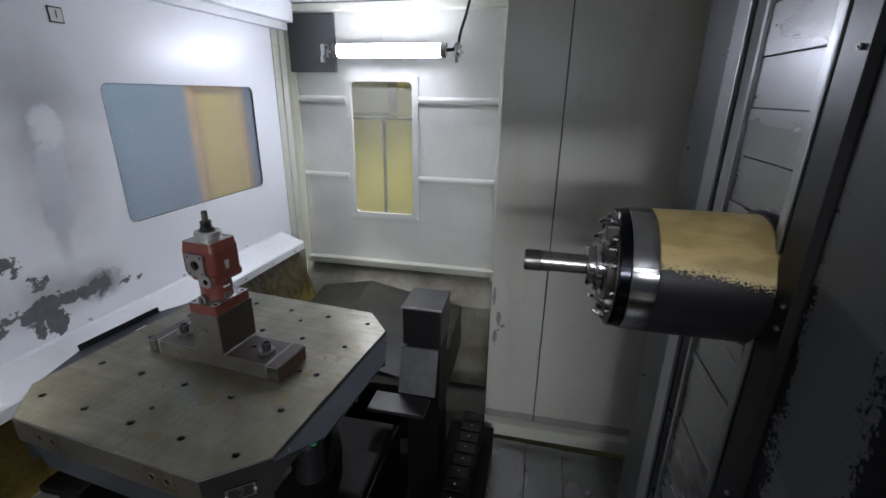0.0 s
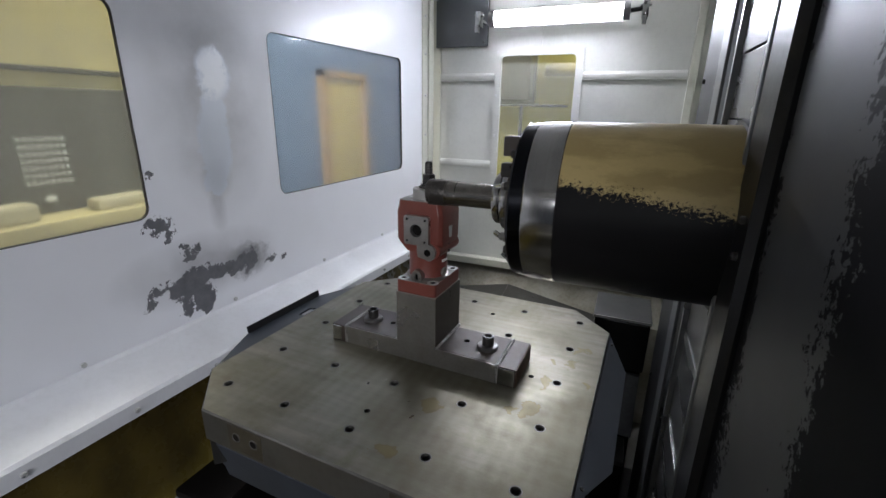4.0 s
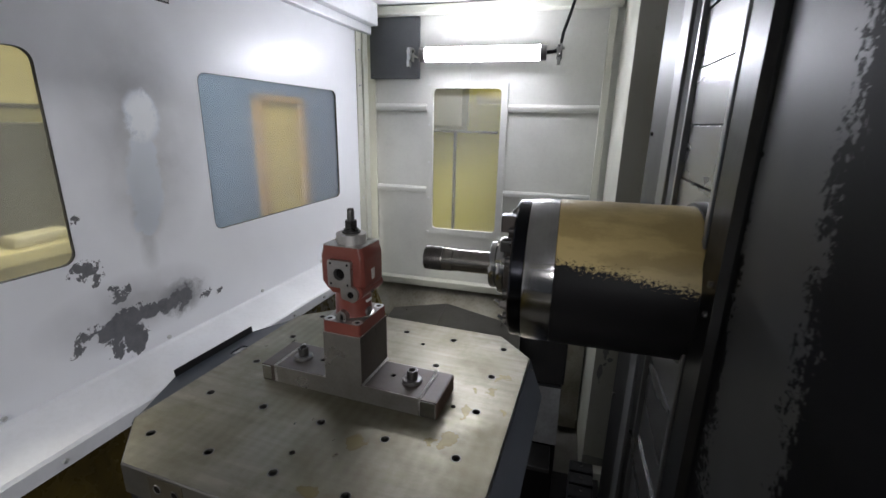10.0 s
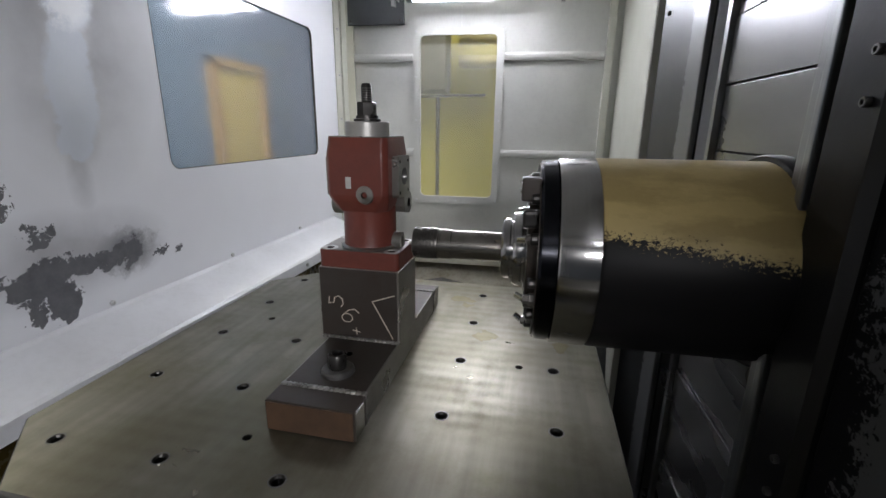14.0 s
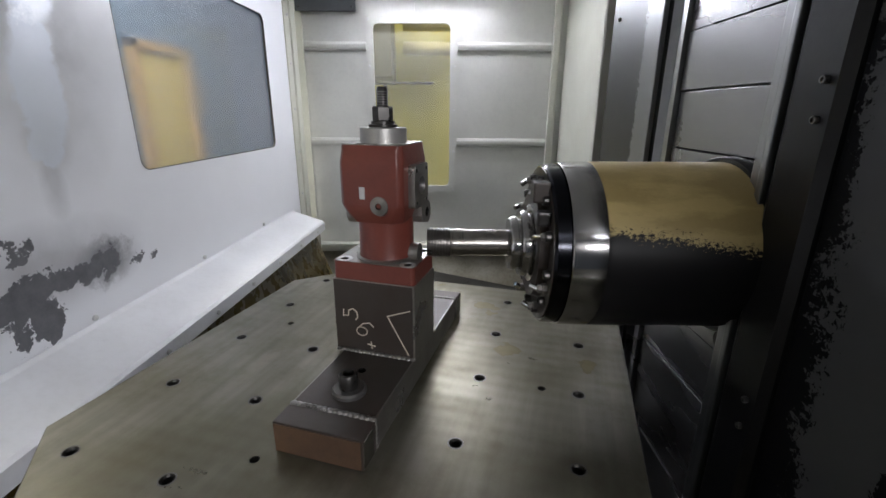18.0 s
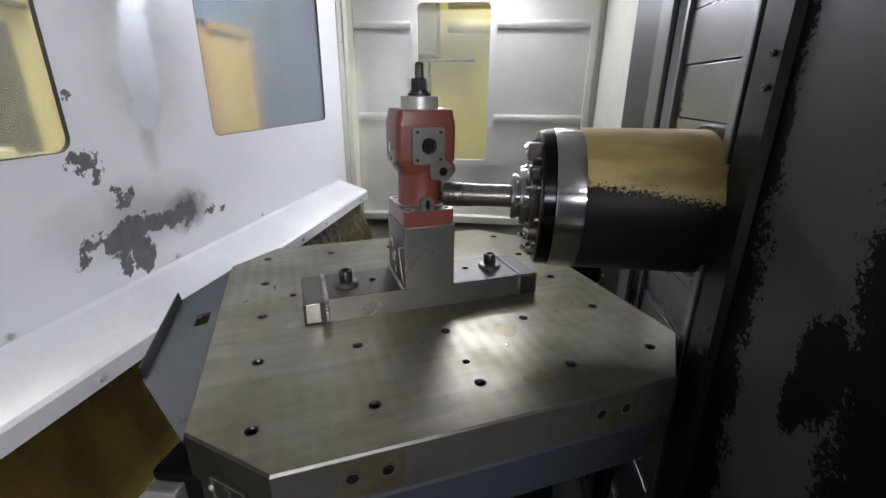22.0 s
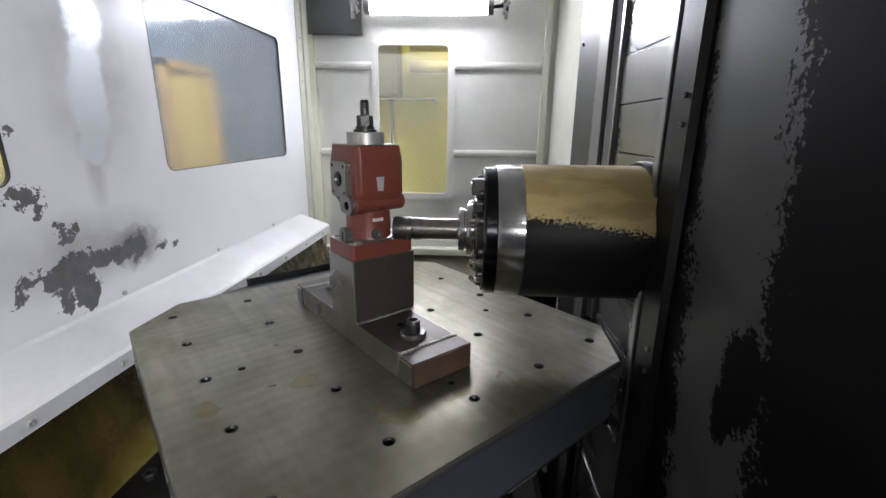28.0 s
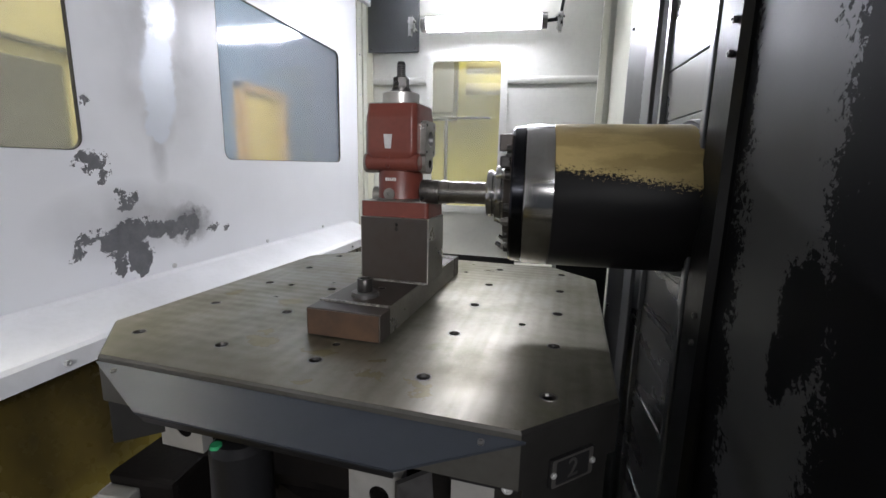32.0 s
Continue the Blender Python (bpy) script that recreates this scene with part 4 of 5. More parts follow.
for s in (-1, 1):
    part("side_panel", extrude_profile([(s * 0.298, -0.0585), (s * 0.303, -0.075), (s * 0.285, -0.155), (s * 0.281, -0.155), (s * 0.298, -0.075), (s * 0.293, -0.0585)], -0.235, 0.235, "x"), "slate", pallet, "blue-grey side panel")
# sloping skirt plates; local x runs along the side, local y outwards and down
for s, far, u0, u1, tilt in ((1, 0.045, -0.135, 0.135, 27), (-1, 0.074, -0.09, 0.14, 9)):
    slot = [rounded(0.022, 0.014, 0.062, 0.034, 0.004)] if s < 0 else []
    pl = part("skirt_plate", sheet([(-0.236, 0.0), (0.236, 0.0), (u1, far), (u0, far)], slot, 0.004), "slate", pallet, "blue-grey sloping skirt plate with chipped edge")
    a = radians(tilt)
    pl.matrix_local = Matrix(((0, s * math.cos(a), s * math.sin(a), s * 0.3155), (-s, 0, 0, 0), (0, -math.sin(a), math.cos(a), -0.0075), (0, 0, 0, 1)))
    part("plate_lip", box((u0 + 0.002, far - 0.003, 0.0002), (u1 - 0.002, far, 0.016), 0.001) if s < 0 else box((u0 + 0.002, far - 0.003, -0.016), (u1 - 0.002, far, -0.0042), 0.001), "black", pallet, "folded dark lip").matrix_local = pl.matrix_basis
    for u in (-0.2, 0.2):
        part("screw", screw_bm(0.003, 0.002, (0, 0, 0), "z"), "washer", pallet).matrix_local = pl.matrix_basis @ pose(u, 0.008, 0)
# bare steel brackets with bores below the rim, (side, y, top, width, height, bore)
for s, y0, z1, w, h, bore in ((1, -0.205, -0.070, 0.062, 0.056, True), (1, 0.050, -0.098, 0.060, 0.055, True), (-1, -0.17, -0.065, 0.06, 0.05, True), (-1, 0.10, -0.085, 0.07, 0.055, True)):
    hole = [circle(w * 0.58, -h * 0.5, 0.0115, 16)] if bore else []
    br = part("bracket", sheet(rect(0, -h, w, 0), hole, 0.03, AXIS["x"]), "barebracket", pallet, "bare steel bracket")
    br.matrix_local = Matrix.Translation((0.272, y0, z1 - 0.006)) if s > 0 else pose(-0.287, y0 + w, z1, 0, 0, 180)
    if bore:
        # bore lined in black, for the shade inside it
        part("bore", lathe([(0.0115, -0.001), (0.0100, -0.006), (0.0095, -0.024), (0, -0.024)], (0, w * 0.58, -h * 0.5), "x", 16), "blackrough", pallet).matrix_local = br.matrix_basis
part("clamp_cylinder", lathe([(0, 0), (0.026, 0), (0.033, -0.008), (0.034, -0.10), (0, -0.10)], (0.275, -0.085, -0.095), "z", 24), "black", pallet, "black clamping cylinder", True)
part("green_plug", lathe([(0, 0.004), (0.006, 0.004), (0.007, 0)], (0.298, -0.097, -0.0965), "z", 10), "green", pallet, "green plug")
part("cross_bar", box((0.292, -0.105, -0.061), (0.297, 0.045, -0.054), 0.001), "barebracket", pallet, "thin bare steel bar")
part("corner_plate", box((0.276, 0.165, -0.118), (0.281, 0.238, -0.068), 0.001), "barebracket", pallet, "bare steel corner plate")
part("corner_lug", box((0.284, 0.170, -0.066), (0.305, 0.236, -0.0555), 0.001), "black", pallet)
part("screw", screw_bm(0.005, 0.004, (0.305, 0.222, -0.061), "x"), "screwhead", pallet)
part("bracket_wing", sheet(rect(0, -0.048, 0.060, 0), (), 0.006, AXIS["x"]), "washer", pallet, "folded steel bracket wing").matrix_local = pose(0.287, 0.112, -0.100, 0, 0, 48)
for k, a in enumerate((45, 135, 225, 315)):
    m = pose(0, 0, 0, 0, 0, a) @ Matrix.Translation((0.3872, 0, 0)) @ AXIS["x"]
    part("corner_block", box((-0.052, -0.115, -0.06), (0.052, -0.056, -0.003), 0.002), "cornersteel", pallet, "dark steel corner block").matrix_local = m
    pl = part("number_plate", sheet(rounded(-0.0265, -0.0145, 0.0265, 0.0145, 0.002), (), 0.003, Matrix.Translation((0, -0.05, 0.0025))), "black", pallet, "small scratched number plate")
    pl.matrix_local = m
    part("plate_frame", sheet(rounded(-0.0245, -0.0135, 0.0245, 0.0135, 0.002), (rounded(-0.020, -0.0115, 0.020, 0.0115, 0.002),), 0.0006, Matrix.Translation((0, -0.05, 0.0032))), "dullsteel", pallet).matrix_local = m
    letters("2", 0.026, "washer", pallet, m @ Matrix.Translation((0, -0.05, 0.0032)))
    for x in (-0.0235, 0.0235):
        part("screw", screw_bm(0.003, 0.002, (x, -0.05, 0.003), "z"), "screwhead", pallet).matrix_local = m

table = thing("rotary_table", "dark rotary table base under the pallet", "table")
part("turntable", lathe([(0.20, -0.20), (0.225, -0.21), (0.225, -0.30), (0.25, -0.31), (0.25, -0.40)], n=36), "blackrough", table, smooth=True)
part("saddle", box((-0.32, -0.30, -0.72), (0.32, 0.30, -0.40), 0.01), "blackrough", table)
part("way", box((-0.30, -0.50, -0.88), (0.30, 0.50, -0.72), 0.004), "blackrough", table)
for s in (-1, 1):
    part("cover_sheet", box((s * 0.325 - 0.004, -0.32, -0.88), (s * 0.325 + 0.004, 0.32, -0.42), 0.002), "blackrough", table)

# ---- welded fixture ----
fixture = thing("welded_fixture", "welded steel angle fixture with an upright block", "fixture")
TAPPED = [circle(x, 0.004, 0.0056, 14) for x in (-0.080, 0.080)]
part("base_plate", sheet(rect(-0.156, -0.049, 0.156, 0.049), TAPPED, 0.0355, Matrix.Translation((0, 0, 0.036))), "dullsteel", fixture, "milled steel base bar")
part("top_skin", sheet(rect(-0.154, -0.047, 0.154, 0.047), TAPPED, 0.0006, Matrix.Translation((0, 0, 0.0366))), "darksteel", fixture, "dark mill scale on the bar")
for s in (-1, 1):
    part("end_block", box((s * 0.173 - 0.0155, -0.050, 0.0005), (s * 0.173 + 0.0155, 0.050, 0.0358), 0.0015), "darksteel", fixture, "welded-on end block")
    part("cut_face", box((s * 0.1893 - 0.0006, -0.048, 0.002), (s * 0.1893 + 0.0006, 0.048, 0.0345)), "rust", fixture, "rusty saw-cut end")
    for k in range(16):
        y = -0.047 + k * 0.0062
        part("weld_bead", lathe([(0, 0.0022), (0.0028, 0.0016), (0.0042, 0)], (s * 0.1565, y, 0.0362), "z", 8), "weld", fixture)
    for k in range(6):
        part("weld_bead", lathe([(0, 0.0018), (0.0025, 0.0012), (0.0036, 0)], (s * 0.1565, -0.0495, 0.004 + k * 0.0058), "y", 8), "weld", fixture)
    for k in range(18):
        y = -0.047 + k * 0.006
        part("weld_bead", lathe([(0, 0.003), (0.003, 0.002), (0.0046, 0)], (s * 0.0405, y, 0.0365), "z", 8), "weld", fixture)
part("weld_spot", box((0.158, -0.0512, 0.003), (0.187, -0.0496, 0.034), 0.0008), "steel", fixture, "ground bright weld patch")
part("weld_spot", box((-0.187, -0.0512, 0.003), (-0.166, -0.0496, 0.034), 0.0008), "steel", fixture, "ground bright weld patch")
part("upright_block", box((-0.039, -0.0495, 0.0355), (0.039, 0.0600, 0.1345), 0.0012), "dullsteel", fixture, "upright steel block")
for s in (-1, 1):
    part("block_side", box((s * 0.0393 - 0.0006, -0.047, 0.038), (s * 0.0393 + 0.0006, 0.058, 0.1335)), "darksteel", fixture, "dark mill-scale side")
for x, y in ((-0.080, 0.004), (0.080, 0.004)):
    # tapped holes coloured black inside, for the shade in them
    part("tapped_hole", lathe([(0.0055, -0.0008), (0.0048, -0.004), (0.0046, -0.020), (0, -0.020)], (x, y, 0.0366), "z", 14), "blackrough", fixture)
for z in (0.118, 0.125):
    part("punch_hole", lathe([(0.0028, 0.0), (0.0024, -0.0005), (0, -0.0005)], (0.0404, 0.01, z), "x", 10), "hole", fixture)


def stroke(points, w=0.0022):
    bms = []
    for a, b in zip(points, points[1:]):
        bms.append(rod((-0.0402, a[0], a[1]), (-0.0402, b[0], b[1]), w / 2, 5))
    return joined(*bms)


part("chalk_mark", stroke([(0.046, 0.094), (0.047, 0.085), (0.040, 0.086), (0.039, 0.093), (0.033, 0.096), (0.028, 0.092), (0.027, 0.085), (0.030, 0.081)], 0.0016), "chalk", fixture, "chalk figure")
part("chalk_mark", stroke([(0.022 + 0.0075 * math.cos(radians(q)), 0.066 + 0.0060 * math.sin(radians(q))) for q in range(40, 401, 30)] + [(0.020, 0.077), (0.011, 0.079), (0.005, 0.074)], 0.0016), "chalk", fixture, "chalk figure")
part("chalk_mark", joined(stroke([(0.015, 0.049), (0.004, 0.047)], 0.0016), stroke([(0.010, 0.053), (0.009, 0.043)], 0.0016)), "chalk", fixture, "chalk cross")
part("chalk_mark", stroke([(-0.044, 0.103), (-0.0137, 0.092), (-0.041, 0.042)], 0.0016), "chalk", fixture, "chalk arrow")

for s in (-1, 1):
    b = thing("clamp_bolt", "black socket head bolt with a thick washer", "bolt", "clamp bolts on the fixture")
    for o in (part("washer", lathe([(0.0092, 0), (0.0190, 0), (0.0190, 0.004), (0.0172, 0.0062), (0.0092, 0.0065)], (0, 0, 0), "z", 24), "washer", b, smooth=True),
              part("head", lathe([(0.0102, 0), (0.0106, 0.001), (0.0106, 0.0165), (0.0097, 0.0178), (0.0068, 0.0178), (0.0064, 0.010), (0, 0.010)], (0, 0, 0.0065), "z", 24), "bolt", b, smooth=True)):
        o.location = (s * 0.1225, -0.002, 0.0368)
    b["side"] = s

# ---- red valve body ----
valve = thing("valve_body", "red primed cast valve body with machined ports", "valve body")


def prism(loops_z, bevel=0.0):
    bm, rings = bmesh.new(), []
    for pts_, z in loops_z:
        rings.append([bm.verts.new((x, y, z)) for x, y in pts_])
    n = len(rings[0])
    for a, b in zip(rings, rings[1:]):
        for i in range(n):
            bm.faces.new((a[i], a[(i + 1) % n], b[(i + 1) % n], b[i]))
    bm.faces.new(rings[0])
    bm.faces.new(rings[-1])
    if bevel:
        bmesh.ops.bevel(bm, geom=list(bm.edges), offset=bevel, segments=2, profile=0.6, affect="EDGES")
    return bm


def oct8(hx, hy, c, oy=0.0):
    return [(-hx + c, oy - hy), (hx - c, oy - hy), (hx, oy - hy + c), (hx, oy + hy - c), (hx - c, oy + hy), (-hx + c, oy + hy), (-hx, oy + hy - c), (-hx, oy - hy + c)]


part("flange", sheet(rounded(-0.0385, -0.049, 0.0385, 0.058, 0.006), [circle(x, y, 0.0048, 12) for x in (-0.029, 0.029) for y in (-0.038, 0.046)], 0.0225, Matrix.Translation((0, 0, 0.1575))), "red", valve)
part("flange_face", sheet(rounded(-0.0375, -0.048, 0.0375, 0.057, 0.006), [circle(x, y, 0.0052, 12) for x in (-0.029, 0.029) for y in (-0.038, 0.046)], 0.0008, Matrix.Translation((0, 0, 0.1582))), "dullsteel", valve, "bright milled flange face")
for x in (-0.029, 0.029):
    for y in (-0.038, 0.046):
        part("flange_hole", lathe([(0.0047, 0), (0.0045, -0.018), (0, -0.018)], (x, y, 0.1576), "z", 12), "hole", valve)
part("neck", lathe([(0.0, 0.1575), (0.0362, 0.1575), (0.0350, 0.161), (0.0343, 0.165), (0.0340, 0.200), (0.0350, 0.212), (0.0, 0.212)], (0, 0.001, 0), "z", 32), "red", valve, "cylindrical cast neck", True)
part("housing", prism([(oct8(0.0345, 0.0330, 0.0110, 0.001), 0.208), (oct8(0.0422, 0.0378, 0.0090, 0.001), 0.222), (oct8(0.0440, 0.0392, 0.0060, 0.001), 0.230), (oct8(0.0440, 0.0392, 0.0060, 0.001), 0.279), (oct8(0.0412, 0.0383, 0.0065, 0.001), 0.2905), (oct8(0.0392, 0.0374, 0.0045, 0.001), 0.2985)], 0.0018), "red", valve, "angular cast housing", True)
part("top_face", sheet(oct8(0.0387, 0.0369, 0.0046, 0.001), (), 0.0012, Matrix.Translation((0, 0, 0.2995))), "dullsteel", valve, "milled top face")
part("cross_boss", lathe([(0, 0), (0.0115, 0), (0.0130, 0.002), (0.0130, 0.080), (0.0115, 0.082), (0, 0.082)], (0.0300, 0.042, 0.2160), "y", 24), "red", valve, "rounded cast rib", True)
part("side_boss", lathe([(0.0135, 0.004), (0.0108, -0.0030), (0.0040, -0.0042), (0.0036, -0.001), (0, -0.001)], (-0.0420, -0.010, 0.2310), "x", 24), "dullsteel", valve, "bright machined conical boss with a small bore", True)
part("tapped_hole", lathe([(0.0036, 0), (0.0030, 0.003), (0, 0.003)], (-0.0462, -0.010, 0.2310), "x", 12), "hole", valve)
for face, s in ((0, 1), (180, -1)):
    turn = pose(0, 0.001, 0, 0, 0, face)
    part("port_plate", joined(sheet(rounded(-0.0235, -0.0255, 0.0235, 0.0255, 0.005), [circle(0, 0, 0.0112, 18)] + [circle(x, z, 0.0025, 8) for x in (-0.017, 0.017) for z in (-0.019, 0.019)], 0.011, AXIS["y"])), "dullsteel", valve, "milled port face with four tapped holes").matrix_local = turn @ Matrix.Translation((0, -0.0475, 0.2505))
    part("port_bore", lathe([(0.0113, 0.0003), (0.0102, -0.0016), (0.0098, -0.0074)], (0, 0, 0), "y", 20, False), "washer", valve, smooth=True).matrix_local = turn @ pose(0, -0.0475, 0.2505)
    # shallow black floor, standing in for the shade deep in the bore
    part("port_bore", lathe([(0.0099, -0.0066), (0.0080, -0.0068), (0, -0.0070)], (0, 0, 0), "y", 20), "blackrough", valve, "black disc for the shade in the bore").matrix_local = turn @ pose(0, -0.0475, 0.2505)
    for x in (-0.017, 0.017):
        for z in (-0.019, 0.019):
            part("tapped_hole", lathe([(0.0025, 0), (0.0022, -0.006), (0, -0.006)], (0, 0, 0), "y", 8), "hole", valve).matrix_local = turn @ pose(x, -0.0476, 0.2505 + z)
    part("port_plate", sheet([(-0.012, 0.016), (-0.012, -0.002), (-0.010, -0.010), (0.004, -0.0125)] + [(0.008 + 0.0150 * math.cos(radians(q)), 0.0150 * math.sin(radians(q))) for q in range(-80, 100, 20)] + [(0.004, 0.016)], [circle(0.008, 0, 0.0062, 14)], 0.022, AXIS["y"]), "dullsteel", valve, "small lower port").matrix_local = turn @ Matrix.Translation((s * 0.0105 + 0.003, -0.0468, 0.2140))
    # shallow bore coloured black, for its inner shade
    part("port_bore", lathe([(0.0063, 0.0003), (0.0056, -0.0015), (0.0054, -0.0046), (0, -0.0048)], (0, 0, 0), "y", 16), "blackrough", valve, smooth=True).matrix_local = turn @ pose(s * 0.0105 + 0.011, -0.0468, 0.2140)
def oval(rx, ry, n=24):
    return [(rx * math.cos(2 * math.pi * k / n), ry * math.sin(2 * math.pi * k / n)) for k in range(n)]


part("foot_port", sheet(oval(0.0105, 0.0130), (oval(0.0036, 0.0078, 16), circle(-0.0070, -0.001, 0.0014, 8), circle(0.0070, -0.001, 0.0014, 8)), 0.018, AXIS["y"]), "dullsteel", valve, "bright oval foot port with a slot").matrix_local = Matrix.Translation((-0.001, -0.0435, 0.1650))
# black sheet behind the slot, for the shade inside
part("slot_floor", sheet(oval(0.0080, 0.0085), (), 0.002, AXIS["y"]), "blackrough", valve, "black floor for the shade in the slot").matrix_local = Matrix.Translation((-0.001, -0.0395, 0.1650))
for x in (-0.029, 0.029):
    for y in (-0.038, 0.046):
        part("spot_face", lathe([(0.0053, 0.0), (0.0053, 0.0006), (0.0098, 0.0006), (0.0102, 0.0)], (x, y, 0.1582), "z", 18, False), "screwhead", valve, "bright spot face")
part("collar", lathe([(0.0330, 0), (0.0385, 0.0006), (0.0388, 0.0018), (0.0370, 0.0030), (0.0335, 0.0040)], (0, 0.001, 0.1583), "z", 32, False), "dullsteel", valve, "machined collar", True)
part("plug", lathe([(0.0088, -0.004), (0.0088, 0.0030), (0.0034, 0.0035), (0.003, 0.001), (0, 0.001)], (0.0330, -0.004, 0.1690), "x", 16), "dullsteel", valve, "bright screw plug", True)
for z, dx in ((0.2105, 0.0428), (0.2240, 0.0424)):
    part("tapped_hole", lathe([(0.0032, 0.0006), (0.0026, -0.004), (0, -0.004)], (dx, -0.003, z), "x", 10), "hole", valve)
part("name_field", extrude_profile([(-0.0085, 0.2550), (0.0045, 0.2550), (0.0025, 0.2350), (-0.0065, 0.2350)], 0.0435, 0.0448, "x"), "screwhead", valve, "blank ground patch")
for k in range(5):
    part("stamp_bar", box((0.0320, -0.010 + k * 0.0036, 0.1885), (0.0350, -0.0080 + k * 0.0036, 0.1930)), "plate", valve)
part("name_field", box((-0.0448, 0.007, 0.238), (-0.0434, 0.014, 0.252), 0.0005), "screwhead", valve, "blank ground patch")
part("cap", lathe([(0, 0), (0.0275, 0), (0.0275, 0.0160), (0.0266, 0.0172), (0.012, 0.0174), (0, 0.0174)], (0, 0.001, 0.2995), "z", 40), "barebracket", valve, "bright turned cap", True)
part("cap_washer", lathe([(0.0165, 0), (0.0170, 0.0006), (0.0170, 0.003), (0.0140, 0.0036), (0.0140, 0.007), (0.0075, 0.007)], (0, 0.001, 0.3169), "z", 24), "bolt", valve, smooth=True)
part("nut", lathe([(0.0115, 0), (0.0120, 0.001), (0.0120, 0.0150), (0.0108, 0.0165), (0, 0.0165)], (0, 0.001, 0.3237), "z", 6), "bolt", valve, "black hexagon nut")
part("stud", lathe([(0.0064, 0), (0.0064, 0.0185), (0.0050, 0.0215), (0, 0.0215)], (0, 0.001, 0.3402), "z", 16), "bolt", valve, "black threaded stud", True)
for k in range(6):
    part("thread_ring", lathe([(0.0064, 0), (0.0069, 0.0008), (0.0064, 0.0016)], (0, 0.001, 0.3412 + k * 0.0028), "z", 14, False), "washer", valve)

# ---- spindle head: along x, its steel ring's rear edge at x = 0 ----
spindle = thing("boring_spindle", "boring spindle with worn yellow and black housing", "spindle")
R = 0.0965
part("housing", lathe([(R * 0.99, 0.0), (R, 0.003), (R * 1.015, 0.50), (0, 0.50)], (0, 0, 0), "x", 64), "spindle", spindle, "yellow paint worn to black below", True)
part("steel_ring", lathe([(R * 0.9, -0.036), (R * 0.985, -0.0355), (R * 0.995, -0.034), (R * 0.995, -0.021), (R * 1.0, -0.0195), (R * 1.0, -0.001), (R * 0.99, 0.0)], (0, 0, 0), "x", 64), "turned", spindle, "turned bright steel ring", True)
part("black_ring", lathe([(R * 0.7, -0.0525), (R * 0.945, -0.0525), (R * 0.97, -0.050), (R * 0.975, -0.037), (R * 0.9, -0.036)], (0, 0, 0), "x", 64), "turnedblack", spindle, "blackened turned ring", True)
part("face_plate", lathe([(0.03, -0.062), (0.062, -0.062), (0.064, -0.0525), (R * 0.93, -0.0535), (R * 0.93, -0.050)], (0, 0, 0), "x", 48), "darksteel", spindle, smooth=True)
for k in range(12):
    a = radians(30 * k + 9)
    y, z = 0.078 * math.cos(a), 0.078 * math.sin(a)
    part("screw", screw_bm(0.0052, 0.0070, (0, 0, 0), "z", 12), "bolt", spindle).matrix_local = pose(-0.053, y, z) @ Matrix(((0, 0, -1, 0), (0, 1, 0, 0), (1, 0, 0, 0), (0, 0, 0, 1)))
for k in range(8):
    a = radians(45 * k + 24)
    y, z = 0.076 * math.cos(a), 0.076 * math.sin(a)
    nut = part("coolant_nozzle", lathe([(0.0062, 0), (0.0062, -0.005), (0.0050, -0.006), (0.0046, -0.010), (0.003, -0.011)], (0, 0, 0), "x", 6), "dullsteel", spindle, "hexagon coolant nozzle")
    nut.location = (-0.053, y, z)
    part("nozzle_tip", rod((-0.010, 0, 0), (-0.0175, -0.07 * y, -0.07 * z), 0.0030, 10), "steel", nut, "bright angled tip", True)
part("clamp_block", box((-0.070, -0.050, 0.058), (-0.052, -0.030, 0.080), 0.002), "darksteel", spindle)
part("clamp_block", box((-0.068, -0.066, 0.036), (-0.052, -0.050, 0.052), 0.003), "bolt", spindle)
part("nose_collar", lathe([(0.020, -0.088), (0.031, -0.087), (0.033, -0.084), (0.033, -0.079), (0.030, -0.078), (0.030, -0.0755), (0.0385, -0.075), (0.040, -0.072), (0.040, -0.067), (0.036, -0.066), (0.036, -0.064), (0.046, -0.063), (0.047, -0.058), (0.03, -0.057)], (0, 0, 0), "x", 40), "turned", spindle, "stepped bright tool holder collar", True)
part("boring_bar", lathe([(0, -0.1840), (0.0155, -0.1840), (0.0170, -0.1825), (0.0170, -0.1560), (0.0163, -0.1555), (0.0163, -0.1540), (0.0170, -0.1535), (0.0168, -0.1420), (0.0160, -0.1415), (0.0160, -0.086), (0, -0.086)], (0, 0, 0), "x", 32), "barsteel", spindle, "browned boring bar with a darkened tip", True)
part("bar_tip", lathe([(0, -0.1842), (0.0160, -0.1842), (0.0174, -0.1828), (0.0174, -0.1580), (0.0171, -0.157)], (0, 0, 0), "x", 32), "tipsteel", spindle, "darkened bar tip", True)
for k in range(7):
    part("ridge", lathe([(0.0170, 0), (0.0178, 0.0006), (0.0178, 0.0016), (0.0170, 0.0022)], (-0.1815 + 0.0034 * k, 0, 0), "x", 32, False), "tipsteel", spindle)

# ---- travelling column cover: y and z as in the place, its face at x = 0 ----
column = thing("column_cover", "travelling column cover with steel slats and profiles", "machine cover")
YA, YB_ = 0.805, 1.003
UPRIGHT = Matrix(((0, 1, 0, 0), (0, 0, 1, 0), (1, 0, 0, 0), (0, 0, 0, 1)))
OUTWARD = Matrix(((0, 0, -1, 0), (0, 1, 0, 0), (1, 0, 0, 0), (0, 0, 0, 1)))
ZB, ZT = 0.13, CEIL - 0.02
for i in range(24):
    z0 = 0.14 + i * 0.0765
    part("slat", box((0.006 + 0.0015 * (i % 2), YA, z0 + 0.0012), (0.012, YB_, z0 + 0.0752), 0.0004), "slat", column)
